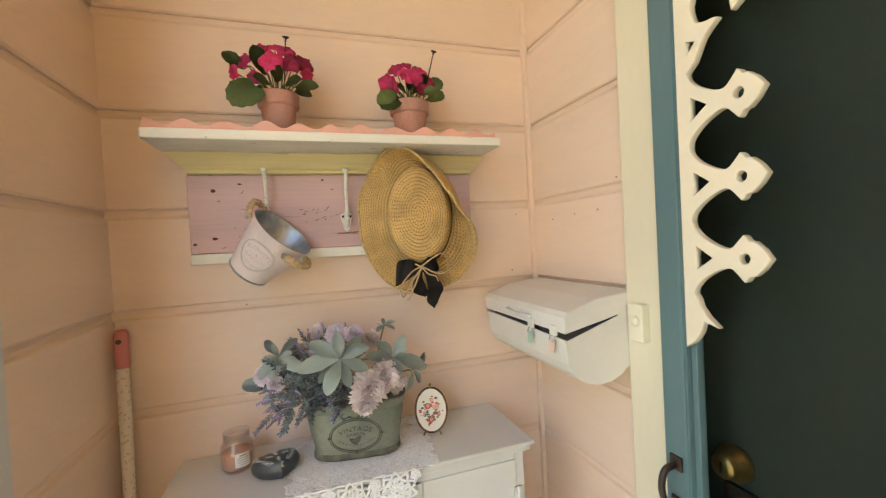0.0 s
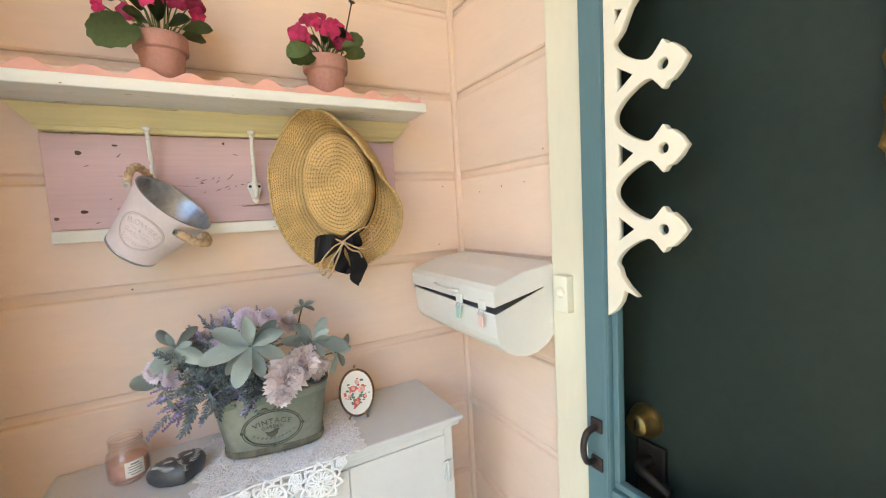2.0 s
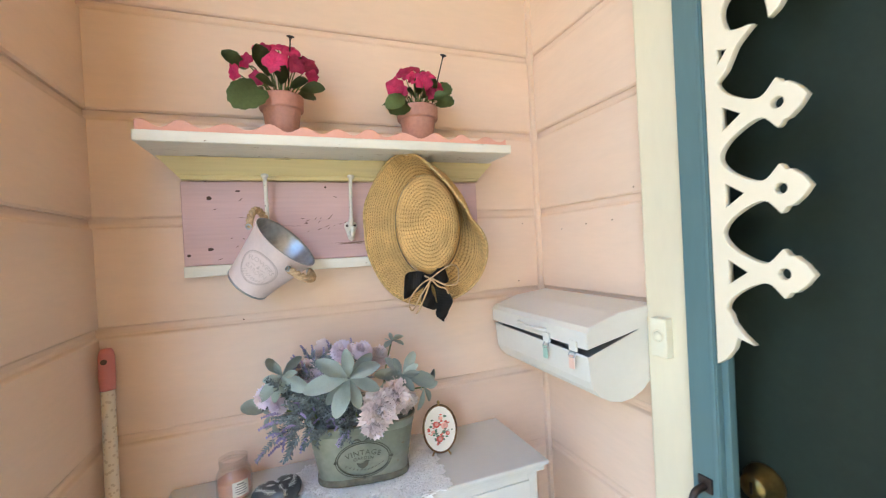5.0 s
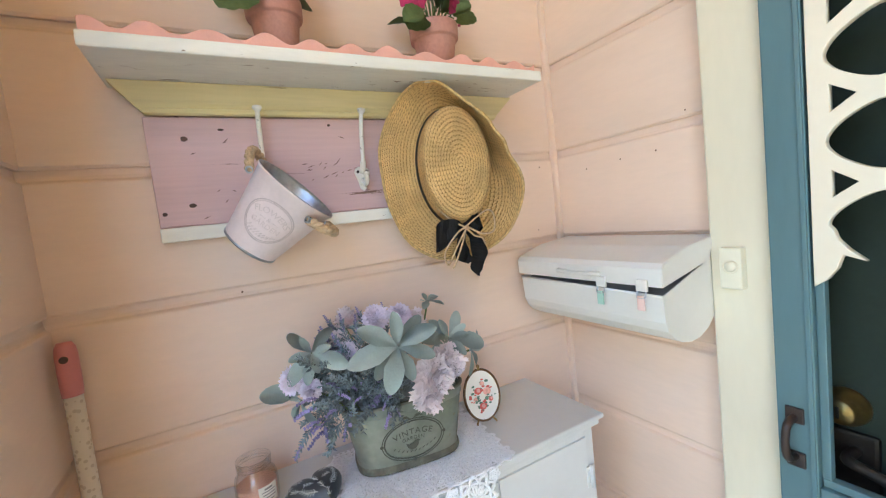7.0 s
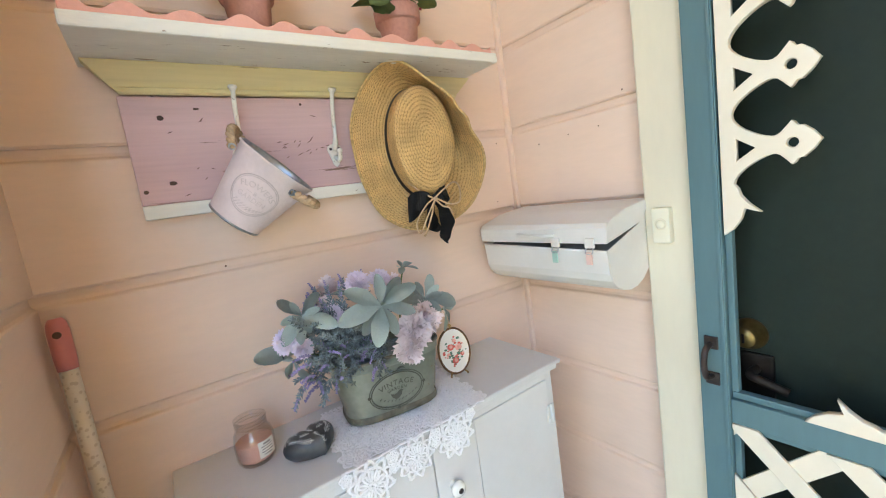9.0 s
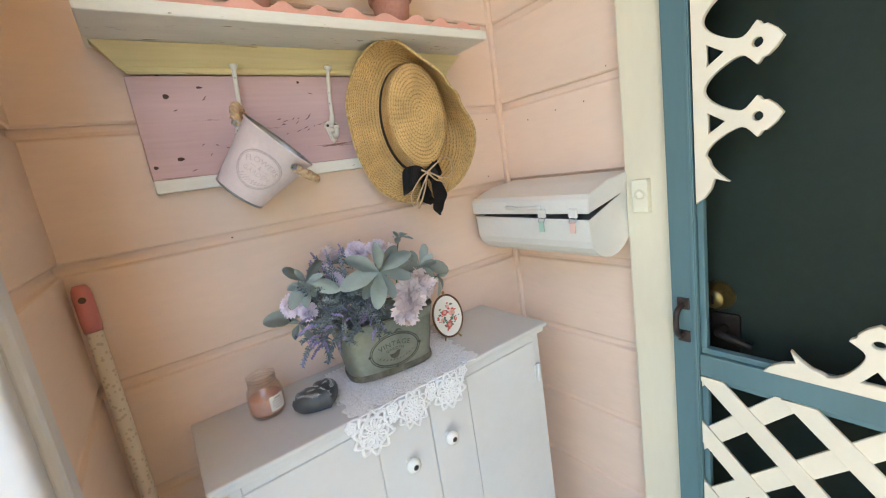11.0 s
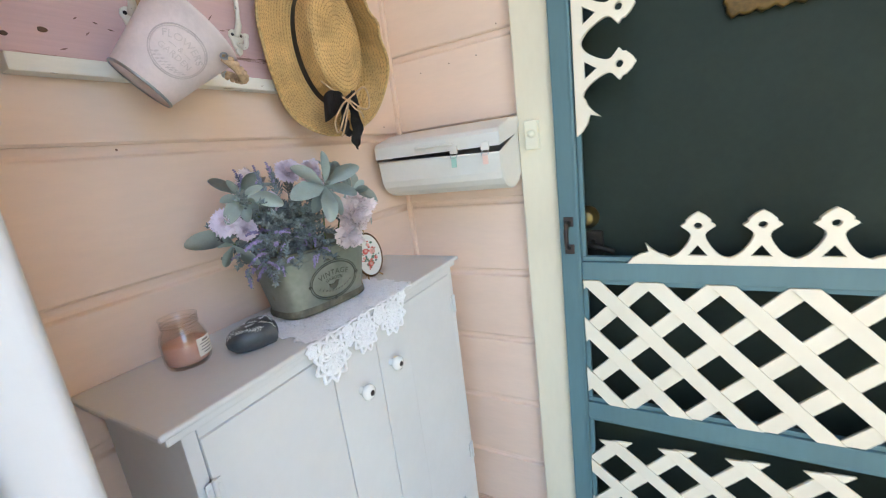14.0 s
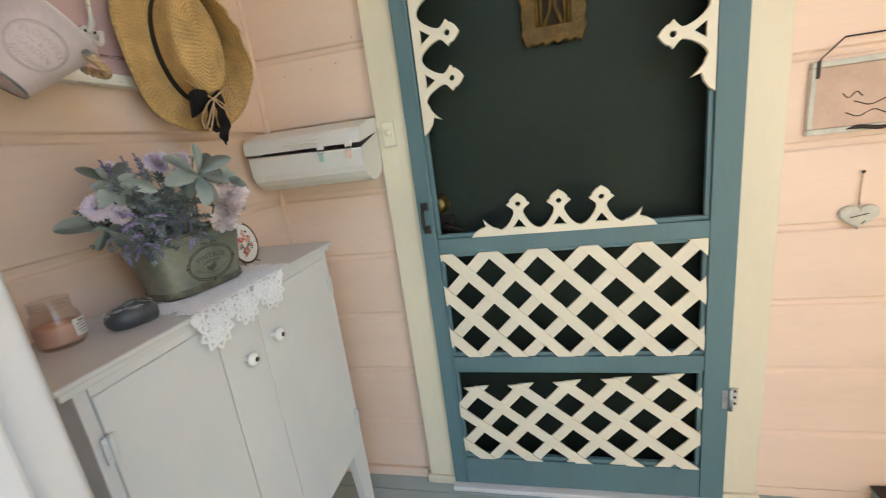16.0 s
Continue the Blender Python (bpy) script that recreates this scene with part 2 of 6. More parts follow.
def straw():
    """Braided raffia: rows of stitches in rings, taken from the mesh's own UV."""
    m = material("braided_straw", (0.61, 0.405, 0.17), 0.75, vary=0.18, scale=25, fine=300, bump=0.3)
    n, l = m.node_tree.nodes, m.node_tree.links
    uv = n.new("ShaderNodeUVMap"); sep = n.new("ShaderNodeSeparateXYZ"); l.new(uv.outputs[0], sep.inputs[0])

    def math_node(op, a, b=None):
        k = n.new("ShaderNodeMath"); k.operation = op
        for i, v in enumerate((a, b)):
            if v is None:
                continue
            if isinstance(v, (int, float)):
                k.inputs[i].default_value = v
            else:
                l.new(v, k.inputs[i])
        return k.outputs[0]
    co = n.new("ShaderNodeTexCoord"); wob = n.new("ShaderNodeTexNoise"); wob.inputs["Scale"].default_value = 45
    l.new(co.outputs["Object"], wob.inputs["Vector"])
    rows = math_node("ADD", math_node("MULTIPLY", sep.outputs["Y"], 1 / 0.0068), math_node("MULTIPLY", math_node("SUBTRACT", wob.outputs["Fac"], 0.5), 0.35))
    ring = math_node("ABSOLUTE", math_node("SINE", math_node("MULTIPLY", rows, math.pi)))
    skew = math_node("ADD", math_node("MULTIPLY", sep.outputs["X"], 1 / 0.0072), math_node("MULTIPLY", math_node("FLOOR", rows), 0.5))
    stitch = math_node("ABSOLUTE", math_node("SINE", math_node("MULTIPLY", math_node("ADD", skew, math_node("MULTIPLY", rows, 0.8)), math.pi)))
    height = math_node("ADD", math_node("MULTIPLY", math_node("POWER", ring, 0.6), 0.48), math_node("MULTIPLY", stitch, 0.52))
    fib = n.new("ShaderNodeTexNoise"); fib.inputs["Scale"].default_value, fib.inputs["Detail"].default_value = 420, 3
    l.new(co.outputs["Object"], fib.inputs["Vector"])
    height = math_node("ADD", height, math_node("MULTIPLY", math_node("SUBTRACT", fib.outputs["Fac"], 0.5), 0.75))
    steep = n.new("ShaderNodeMapRange"); steep.interpolation_type = "SMOOTHSTEP"
    steep.inputs[1].default_value, steep.inputs[2].default_value = 0.10, 0.72
    l.new(height, steep.inputs[0]); height = steep.outputs[0]
    mix = n.new("ShaderNodeMix"); mix.data_type = "RGBA"; mix.blend_type = "MULTIPLY"; mix.inputs[0].default_value = 1
    b = n["Principled BSDF"]
    old = b.inputs["Base Color"].links[0].from_socket
    # shade put into the colour: gaps between stitches darkened, crests lightened
    ramp = n.new("ShaderNodeMix"); ramp.data_type = "RGBA"
    ramp.inputs[6].default_value, ramp.inputs[7].default_value = (0.46, 0.36, 0.22, 1), (1.22, 1.20, 1.14, 1)
    l.new(height, ramp.inputs[0]); l.new(old, mix.inputs[6]); l.new(ramp.outputs[2], mix.inputs[7]); l.new(mix.outputs[2], b.inputs["Base Color"])
    bp = n.new("ShaderNodeBump"); bp.inputs["Strength"].default_value, bp.inputs["Distance"].default_value = 1.0, 0.003
    l.new(height, bp.inputs["Height"]); l.new(bp.outputs[0], b.inputs["Normal"])
    return m


def screen_mesh():
    """Fine dark insect screen: the wires are too thin to see and only dim what lies behind."""
    m = bpy.data.materials.new("insect_screen")
    m.use_nodes = True
    n, l = m.node_tree.nodes, m.node_tree.links
    tr = n.new("ShaderNodeBsdfTransparent")
    tr.inputs["Color"].default_value = (0.72, 0.75, 0.73, 1)
    l.new(tr.outputs[0], n["Material Output"].inputs["Surface"])
    return m


def glass():
    """Thin clear glass, faintly warm: sheen over a see-through wall."""
    m = bpy.data.materials.new("clear_glass")
    m.use_nodes = True
    n, l = m.node_tree.nodes, m.node_tree.links
    tr, gl, fr, mix = n.new("ShaderNodeBsdfTransparent"), n.new("ShaderNodeBsdfGlossy"), n.new("ShaderNodeLayerWeight"), n.new("ShaderNodeMixShader")
    rim = n.new("ShaderNodeMapRange"); rim.inputs[1].default_value, rim.inputs[2].default_value = 0.55, 1.0
    rim.inputs[3].default_value, rim.inputs[4].default_value = 0.05, 0.55
    tr.inputs["Color"].default_value = (0.97, 0.95, 0.93, 1)
    gl.inputs["Roughness"].default_value = 0.04
    l.new(fr.outputs["Facing"], rim.inputs[0]); l.new(rim.outputs[0], mix.inputs[0]); l.new(tr.outputs[0], mix.inputs[1]); l.new(gl.outputs[0], mix.inputs[2])
    l.new(mix.outputs[0], n["Material Output"].inputs["Surface"])
    return m


def let_light_through(m, amount):
    """Thin petals and leaves pass some light."""
    n, l = m.node_tree.nodes, m.node_tree.links
    b, tr, mix = n["Principled BSDF"], n.new("ShaderNodeBsdfTranslucent"), n.new("ShaderNodeMixShader")
    l.new(b.inputs["Base Color"].links[0].from_socket, tr.inputs["Color"])
    mix.inputs[0].default_value = amount
    l.new(b.outputs[0], mix.inputs[1]); l.new(tr.outputs[0], mix.inputs[2]); l.new(mix.outputs[0], n["Material Output"].inputs["Surface"])


for m, amount in ((PINKPETAL, 0.2), (LILACPETAL, 0.2), (PETAL, 0.4), (SAGE, 0.35), (LEAF, 0.25), (LACE, 0.15), (WAX, 0.1)):
    let_light_through(m, amount)
SPECKLE, STRAW, SCREEN, GLASS = speckled(), straw(), screen_mesh(), glass()


# ---- mesh helpers ----
def part(name, bm, mat, parent=None, label="", smooth=False):
    """One mesh object out of a bmesh (or a mesh), under a thing or a part."""
    if isinstance(bm, bmesh.types.BMesh):
        me = bpy.data.meshes.new(name)
        bmesh.ops.recalc_face_normals(bm, faces=bm.faces)
        bm.to_mesh(me)
        bm.free()
    else:
        me = bm
    if not me.materials:
        me.materials.append(mat)
    if smooth:
        for p in me.polygons:
            p.use_smooth = True
    ob = new(name, me)
    if parent:
        ob.parent = parent
    if label:
        ob["label"] = label
    return ob


def empty(name, place=(0, 0, 0), rz=0):
    e = new(name)
    e.matrix_basis = pose(*place, 0, 0, rz)
    return e


def box(x0, x1, y0, y1, z0, z1, bevel=0.002, seg=2, bm=None):
    bm = bm or bmesh.new()
    v = bmesh.ops.create_cube(bm, size=1)["verts"]
    bmesh.ops.scale(bm, vec=(x1 - x0, y1 - y0, z1 - z0), verts=v)
    bmesh.ops.translate(bm, vec=((x0 + x1) / 2, (y0 + y1) / 2, (z0 + z1) / 2), verts=v)
    if bevel:
        edges = list({e for q in v for e in q.link_edges})
        bmesh.ops.bevel(bm, geom=edges, offset=bevel, segments=seg, affect="EDGES", profile=0.6)
    return bm


def lathe(profile, n=40, bm=None, close=False):
    """Turn (radius, height) pairs round z."""
    bm = bm or bmesh.new()
    rings = []
    for r, z in profile:
        rings.append([bm.verts.new((max(r, 1e-5) * math.cos(a * 2 * math.pi / n), max(r, 1e-5) * math.sin(a * 2 * math.pi / n), z)) for a in range(n)])
    for a, b in zip(rings, rings[1:]):
        for i in range(n):
            bm.faces.new((a[i], a[(i + 1) % n], b[(i + 1) % n], b[i]))
    if close:
        bm.faces.new(rings[0]); bm.faces.new(rings[-1])
    return bm


def tube(points, radius, n=8, bm=None, caps=True):
    """A round rod through points; radius may be a list."""
    bm = bm or bmesh.new()
    pts = [Vector(p) for p in points]
    rads = radius if isinstance(radius, (list, tuple)) else [radius] * len(pts)
    rings, up = [], None
    for i, p in enumerate(pts):
        d = (pts[min(i + 1, len(pts) - 1)] - pts[max(i - 1, 0)]).normalized()
        if up is None:
            up = d.orthogonal().normalized()
        up = (up - d * up.dot(d)).normalized()
        side = d.cross(up)
        rings.append([bm.verts.new(p + (up * math.cos(a * 2 * math.pi / n) + side * math.sin(a * 2 * math.pi / n)) * rads[i]) for a in range(n)])
    for a, b in zip(rings, rings[1:]):
        for i in range(n):
            bm.faces.new((a[i], a[(i + 1) % n], b[(i + 1) % n], b[i]))
    if caps:
        bm.faces.new(rings[0][::-1]); bm.faces.new(rings[-1])
    return bm


def bend(points, steps=6):
    """A smooth line through a few points."""
    p = [Vector(q) for q in points]
    p = [p[0] * 2 - p[1]] + p + [p[-1] * 2 - p[-2]]
    out = []
    for a, b, c, d in zip(p, p[1:], p[2:], p[3:]):
        for i in range(steps):
            t = i / steps
            out.append(0.5 * (2 * b + (c - a) * t + (2 * a - 5 * b + 4 * c - d) * t * t + (3 * b - a - 3 * c + d) * t ** 3))
    return out + [p[-2]]


def prism(outline, y0, y1, bevel=0.0):
    """A closed (x, z) outline drawn out along y."""
    bm = bmesh.new()
    a = [bm.verts.new((x, y0, z)) for x, z in outline]
    b = [bm.verts.new((x, y1, z)) for x, z in outline]
    bm.faces.new(a); bm.faces.new(b[::-1])
    for i in range(len(a)):
        j = (i + 1) % len(a)
        bm.faces.new((a[i], b[i], b[j], a[j]))
    if bevel:
        bmesh.ops.recalc_face_normals(bm, faces=bm.faces)
        bmesh.ops.bevel(bm, geom=bm.edges[:], offset=bevel, segments=2, affect="EDGES", profile=0.6)
    return bm


def plate(outlines, depth, bevel=0.0012):
    """A flat board in the xy plane, sawn to closed outlines (holes inside), as a mesh."""
    cu = bpy.data.curves.new("plate", "CURVE")
    cu.dimensions, cu.fill_mode = "2D", "BOTH"
    cu.extrude, cu.bevel_depth, cu.bevel_resolution = depth / 2 - bevel, bevel, 1
    for line in outlines:
        sp = cu.splines.new("POLY")
        sp.points.add(len(line) - 1)
        for q, (x, y) in zip(sp.points, line):
            q.co = (x, y, 0, 1)
        sp.use_cyclic_u = True
    ob = bpy.data.objects.new("plate", cu)
    me = bpy.data.meshes.new_from_object(ob)
    bpy.data.objects.remove(ob)
    return me


def lettering(text, size, depth=0.0006, spread=1.0):
    """Raised letters in the xy plane, centred on the origin, as a mesh."""
    cu = bpy.data.curves.new("lettering", "FONT")
    cu.body, cu.size, cu.extrude, cu.align_x, cu.align_y, cu.space_character = text, size, depth, "CENTER", "CENTER", spread
    ob = bpy.data.objects.new("lettering", cu)
    me = bpy.data.meshes.new_from_object(ob)
    bpy.data.objects.remove(ob)
    return me


def remap(me, f):
    for v in me.vertices:
        v.co = f(v.co)
    return me


def to_side(me):
    """Stand an xy plate upright, facing west: x runs south, y runs up."""
    return remap(me, lambda c: Vector((-c.z, -c.x, c.y)))


def ring_points(cx, cy, r, n=16, ry=None):
    return [(cx + r * math.cos(2 * math.pi * i / n), cy + (ry or r) * math.sin(2 * math.pi * i / n)) for i in range(n)]


def crease(bm):
    """Keep the rim of a thin sheet crisp."""
    bmesh.ops.recalc_face_normals(bm, faces=bm.faces)
    for e in bm.edges:
        if len(e.link_faces) == 2 and e.calc_face_angle(0) > 0.6:
            e.smooth = False


def leaf_mesh(name, length, width, mat, curl=0.3, cup=0.25, tip=1.0, wavy=0.0, n=10, m=4):
    """A leaf along +y from the origin, its upper side up; folded at the midrib."""
    bm = bmesh.new()
    rows = []
    for i in range(n + 1):
        t = i / n if tip else (1 - math.cos(math.pi * i / n)) / 2
        w = width / 2 * (math.sin(math.pi * min(1, t ** 1.2)) ** 0.62 if tip else math.sqrt(max(0, 1 - (2 * t - 1) ** 2)) * (0.30 + 0.70 * min(1, t * 1.9)) * 1.04)
        if i == 0:
            w = width * 0.06
        if i == n:
            w = width * 0.02
        w *= 1 + wavy * math.sin(i * 2.4)
        row = []
        for j in range(-m // 2, m // 2 + 1):
            s = j / (m / 2)
            x = s * w
            z = cup * abs(s) ** 1.5 * w - curl * length * t * t * 0.6
            y = length * t * (1 - 0.25 * curl * t)
            row.append(bm.verts.new((x, y, z + wavy * 0.1 * width * math.sin(3 * t * 6 + j))))
        rows.append(row)
    for a, b in zip(rows, rows[1:]):
        for j in range(len(a) - 1):
            bm.faces.new((a[j], a[j + 1], b[j + 1], b[j]))
    bmesh.ops.solidify(bm, geom=bm.faces[:], thickness=0.0009)
    crease(bm)
    me = bpy.data.meshes.new(name)
    bm.to_mesh(me); bm.free()
    me.materials.append(mat)
    for p in me.polygons:
        p.use_smooth = True
    return me


def place(name, me, parent, at, ahead, up=(0, 0, 1), size=1.0):
    """A shared mesh set at a point, its y axis along ahead."""
    ob = new(name, me)
    y = Vector(ahead).normalized()
    z = Vector(up)
    z = z - y * z.dot(y)
    z = z.normalized() if z.length > 1e-4 else y.orthogonal().normalized()
    x = y.cross(z)
    r = Matrix((x, y, z)).transposed().to_4x4()
    ob.parent = parent
    ob.matrix_basis = Matrix.Translation(at) @ r @ Matrix.Diagonal((size, size, size, 1))
    return ob


# ---- the porch ----
BACK, EAST, WEST, FRONT = 1.12, 0.65, -0.33, 0.72   # faces of the siding: shelf wall, door wall, left return, outer house wall
PITCH, FIRST = 0.2075, 0.035


def siding(parent, origin, rz, length, z0, z1):
    """Drop-siding boards along local x from origin, their faces to local -y; each a board of its own."""
    me = None
    k0 = math.floor((z0 - FIRST) / PITCH + 0.001)
    k = k0
    while FIRST + k * PITCH < z1 - 0.01:
        lo, hi = max(z0, FIRST + k * PITCH), min(z1, FIRST + (k + 1) * PITCH)
        full = hi - lo > PITCH - 0.001
        if not full or me is None:
            p = hi - lo
            line = [(0, 0), (-0.015, 0), (-0.018, 0.004), (-0.018, p - 0.021), (-0.0165, p - 0.0185), (-0.012, p - 0.0155), (-0.0095, p - 0.010), (-0.009, p), (0, p)]
            if p < 0.05:
                line = [(0, 0), (-0.015, 0), (-0.018, min(0.004, p * 0.3)), (-0.018, p), (0, p)]
            bm = bmesh.new()
            a = [bm.verts.new((0, y, z)) for y, z in line]; b = [bm.verts.new((length, y, z)) for y, z in line]
            bm.faces.new(a); bm.faces.new(b[::-1])
            for i in range(len(a)):
                j = (i + 1) % len(a)
                bm.faces.new((a[i], b[i], b[j], a[j]))
            bmesh.ops.recalc_face_normals(bm, faces=bm.faces)
            m = bpy.data.meshes.new("siding_board"); bm.to_mesh(m); bm.free(); m.materials.append(PEACH)
            if full:
                me = m
        else:
            m = me
        ob = new("siding_board", m)
        ob.parent = parent
        ob.matrix_basis = pose(origin[0], origin[1], lo, 0, 0, rz)
        k += 1


TOP = 2.45
wall_north = tagged(part("wall_north", box(-0.50, 0.85, BACK + 0.018, BACK + 0.12, -0.10, TOP, 0), PEACH), "peach painted drop-siding porch wall with shelf", "wall", kind="structure")
wall_east = tagged(empty("wall_east"), "peach painted drop-siding wall around the screen door", "wall", kind="structure")
part("wall_core", box(EAST + 0.018, EAST + 0.14, 0.74, BACK + 0.018, -0.10, TOP, 0), PEACH, wall_east)
part("wall_core", box(EAST + 0.018, EAST + 0.14, -3.2, -0.265, -0.10, TOP, 0), PEACH, wall_east)
part("wall_core", box(EAST + 0.018, EAST + 0.14, -0.265, 0.74, 2.10, TOP, 0), PEACH, wall_east)
wall_west = tagged(part("wall_west", box(WEST - 0.13, WEST - 0.018, FRONT + 0.02, BACK + 0.018, -0.10, TOP, 0), PEACH), "short peach siding return wall of the alcove", "wall", kind="structure")
wall_outer = tagged(part("wall_outer", box(-4.0, WEST - 0.131, FRONT + 0.02, FRONT + 0.12, -0.4, TOP, 0), PEACH), "peach siding outer house wall", "wall", kind="structure")
# added wall out of view: holds back light from the south
wall_south = tagged(part("wall_south", box(-0.62, EAST + 0.018, -1.52, -1.42, -0.03, TOP, 0), CREAM), "unseen cream wall added to block light from the south", "wall", kind="structure")
# added wall out of view: cuts sky light coming from the west
wall_porch_end = tagged(part("wall_porch_end", box(-1.84, -1.74, -1.90, -0.15, -0.03, TOP, 0), CREAM), "unseen cream wall added to cut light from the west", "wall", kind="structure")
floor = tagged(empty("floor"), "grey-green painted wooden porch floor boards", "floor", kind="structure")
fb = box(-0.045, 0.045, -2.2, BACK + 0.02, -0.03, 0, 0.002, 1)
fme = bpy.data.meshes.new("floor_board"); fb.to_mesh(fme); fb.free(); fme.materials.append(FLOOR)
fb = box(-0.045, 0.045, -2.2, FRONT + 0.015, -0.03, 0, 0.002, 1)
fme_short = bpy.data.meshes.new("floor_board"); fb.to_mesh(fme_short); fb.free(); fme_short.materials.append(FLOOR)
for i in range(27):   # boards west of the alcove end at the house wall
    ob = new("floor_board", fme if i < 12 else fme_short); ob.parent = floor
    ob.matrix_basis = pose(EAST + 0.02 - 0.046 - i * 0.0925, 0, 0)
# unseen ceiling: its extent shapes the sky light, its tint warms the bounce
ceiling = tagged(part("ceiling", box(-0.60, 0.80, -1.52, BACK + 0.12, TOP, TOP + 0.06, 0), WARMBOUNCE), "unseen porch ceiling, tinted honey to bounce warm light", "ceiling", kind="structure")
ground = tagged(part("ground", box(-400, 400, -400, 400, -0.75, -0.40, 0), LAWN), "lawn and garden ground around the house", "ground", kind="structure")
# unseen path, added as a sunlit reflector below the porch
pavement = tagged(part("pavement", box(-4, 0.64, -6.0, 0.70, -0.40, -0.34, 0.01), PATH_MAT), "unseen path before the porch, tinted to bounce warm light", "path", kind="structure")
base = tagged(part("porch_base", box(-1.84, EAST + 0.01, -2.19, 0.70, -0.34, -0.031, 0.01), CREAM), "cream painted porch base under the floor", "porch base", kind="structure")
house_inside = tagged(part("inner_wall", box(1.9, 2.0, -1.0, 1.6, -0.1, TOP, 0), DARKDOOR), "dark wall of the hall behind the door", "wall", kind="structure")

trim = tagged(part("corner_trim", box(EAST - 0.011, EAST + 0.004, BACK - 0.011, BACK + 0.004, 0, TOP, 0.004), PEACH), "peach corner bead between siding walls", "trim", kind="structure")
baseboard = tagged(part("baseboard", box(EAST - 0.012, EAST - 0.001, 0.762, BACK - 0.018, 0.0, 0.034, 0.003), PEACH), "narrow peach baseboard strip", "baseboard", kind="structure")

corner_post = tagged(empty("corner_post"), "white painted corner post with a rounded bead at the house edge", "post", kind="structure")
part("post_face", box(WEST - 0.14, WEST - 0.034, FRONT - 0.024, FRONT + 0.019, -0.34, TOP, 0.004), WHITE, corner_post)
part("post_return", box(WEST - 0.017, WEST + 0.016, FRONT + 0.0195, FRONT + 0.06, -0.03, TOP, 0.012, 4), WHITE, corner_post)
part("post_bead", box(WEST - 0.033, WEST + 0.009, FRONT - 0.010, FRONT + 0.019, -0.03, TOP, 0.012, 5), WHITE, corner_post, smooth=True)

# ---- door frame and doors ----
CF = 0.622   # face of the casing
door_frame = tagged(empty("door_frame"), "cream painted door casing with plinth blocks", "door frame", kind="structure")
part("casing", box(CF, EAST + 0.03, 0.656, 0.747, 0.032, 2.16, 0.004), CREAM, door_frame)
part("casing", box(CF, EAST + 0.03, -0.282, -0.190, 0.032, 2.16, 0.004), CREAM, door_frame)
part("casing", box(CF, EAST + 0.03, -0.300, 0.763, 2.162, 2.26, 0.004), CREAM, door_frame)
part("plinth_block", box(CF - 0.008, EAST + 0.03, 0.655, 0.757, 0.0, 0.0305, 0.004), CREAM, door_frame)
part("plinth_block", box(CF - 0.008, EAST + 0.03, -0.290, -0.186, 0.0, 0.0305, 0.004), CREAM, door_frame)
part("jamb", box(EAST + 0.031, EAST + 0.16, 0.672, 0.739, 0.0, 2.10, 0.002), TEAL, door_frame)
part("jamb", box(EAST + 0.031, EAST + 0.16, -0.264, -0.197, 0.0, 2.10, 0.002), TEAL, door_frame)
part("threshold", box(0.585, EAST + 0.16, -0.189, 0.659, 0.001, 0.018, 0.004), WHITE, door_frame, "white painted wooden threshold")

screen_door = tagged(empty("screen_door"), "teal wooden screen door with cream gingerbread and lattice, closed", "screen door")
SF, SB = 0.606, 0.634   # face and back of the stiles
part("stile", box(SF, SB, 0.6065, 0.6545, 0.021, 2.08, 0.0025), TEAL, screen_door)
part("stile", box(SF, SB, -0.187, -0.122, 0.021, 2.08, 0.0025), TEAL, screen_door)
part("rail", box(SF + 0.001, SB, -0.1215, 0.606, 0.859, 0.905, 0.0025), TEAL, screen_door)
part("rail", box(SF + 0.001, SB, -0.1215, 0.606, 0.466, 0.513, 0.0025), TEAL, screen_door)
part("rail", box(SF + 0.001, SB, -0.1215, 0.606, 0.021, 0.124, 0.0025), TEAL, screen_door)
part("rail", box(SF + 0.001, SB, -0.1215, 0.606, 1.98, 2.08, 0.0025), TEAL, screen_door)
for z0, z1 in ((0.905, 1.98), (0.513, 0.859), (0.124, 0.466)):   # beads that hold the screen
    for y0, y1 in ((0.595, 0.606), (-0.1215, -0.110)):
        part("bead", box(SF + 0.009, SB - 0.004, y0, y1, z0 + 0.0125, z1 - 0.0125, 0.002), TEAL, screen_door)
    for q in (z0 + 0.0005, z1 - 0.0125):
        part("bead", box(SF + 0.0085, SB - 0.004, -0.1205, 0.605, q, q + 0.012, 0.002), TEAL, screen_door)
for y in (0.634, ):
    part("groove_bead", box(SF - 0.003, SF + 0.004, 0.6085, 0.615, 0.03, 2.07, 0.0015), TEAL, screen_door)
me = bpy.data.meshes.new("screen")
me.from_pydata([(0.627, -0.118, 0.1), (0.627, 0.607, 0.1), (0.627, 0.607, 2.0), (0.627, -0.118, 2.0)], [], [(0, 1, 2, 3)])
part("screen", me, SCREEN, screen_door, "fine grey insect screen")


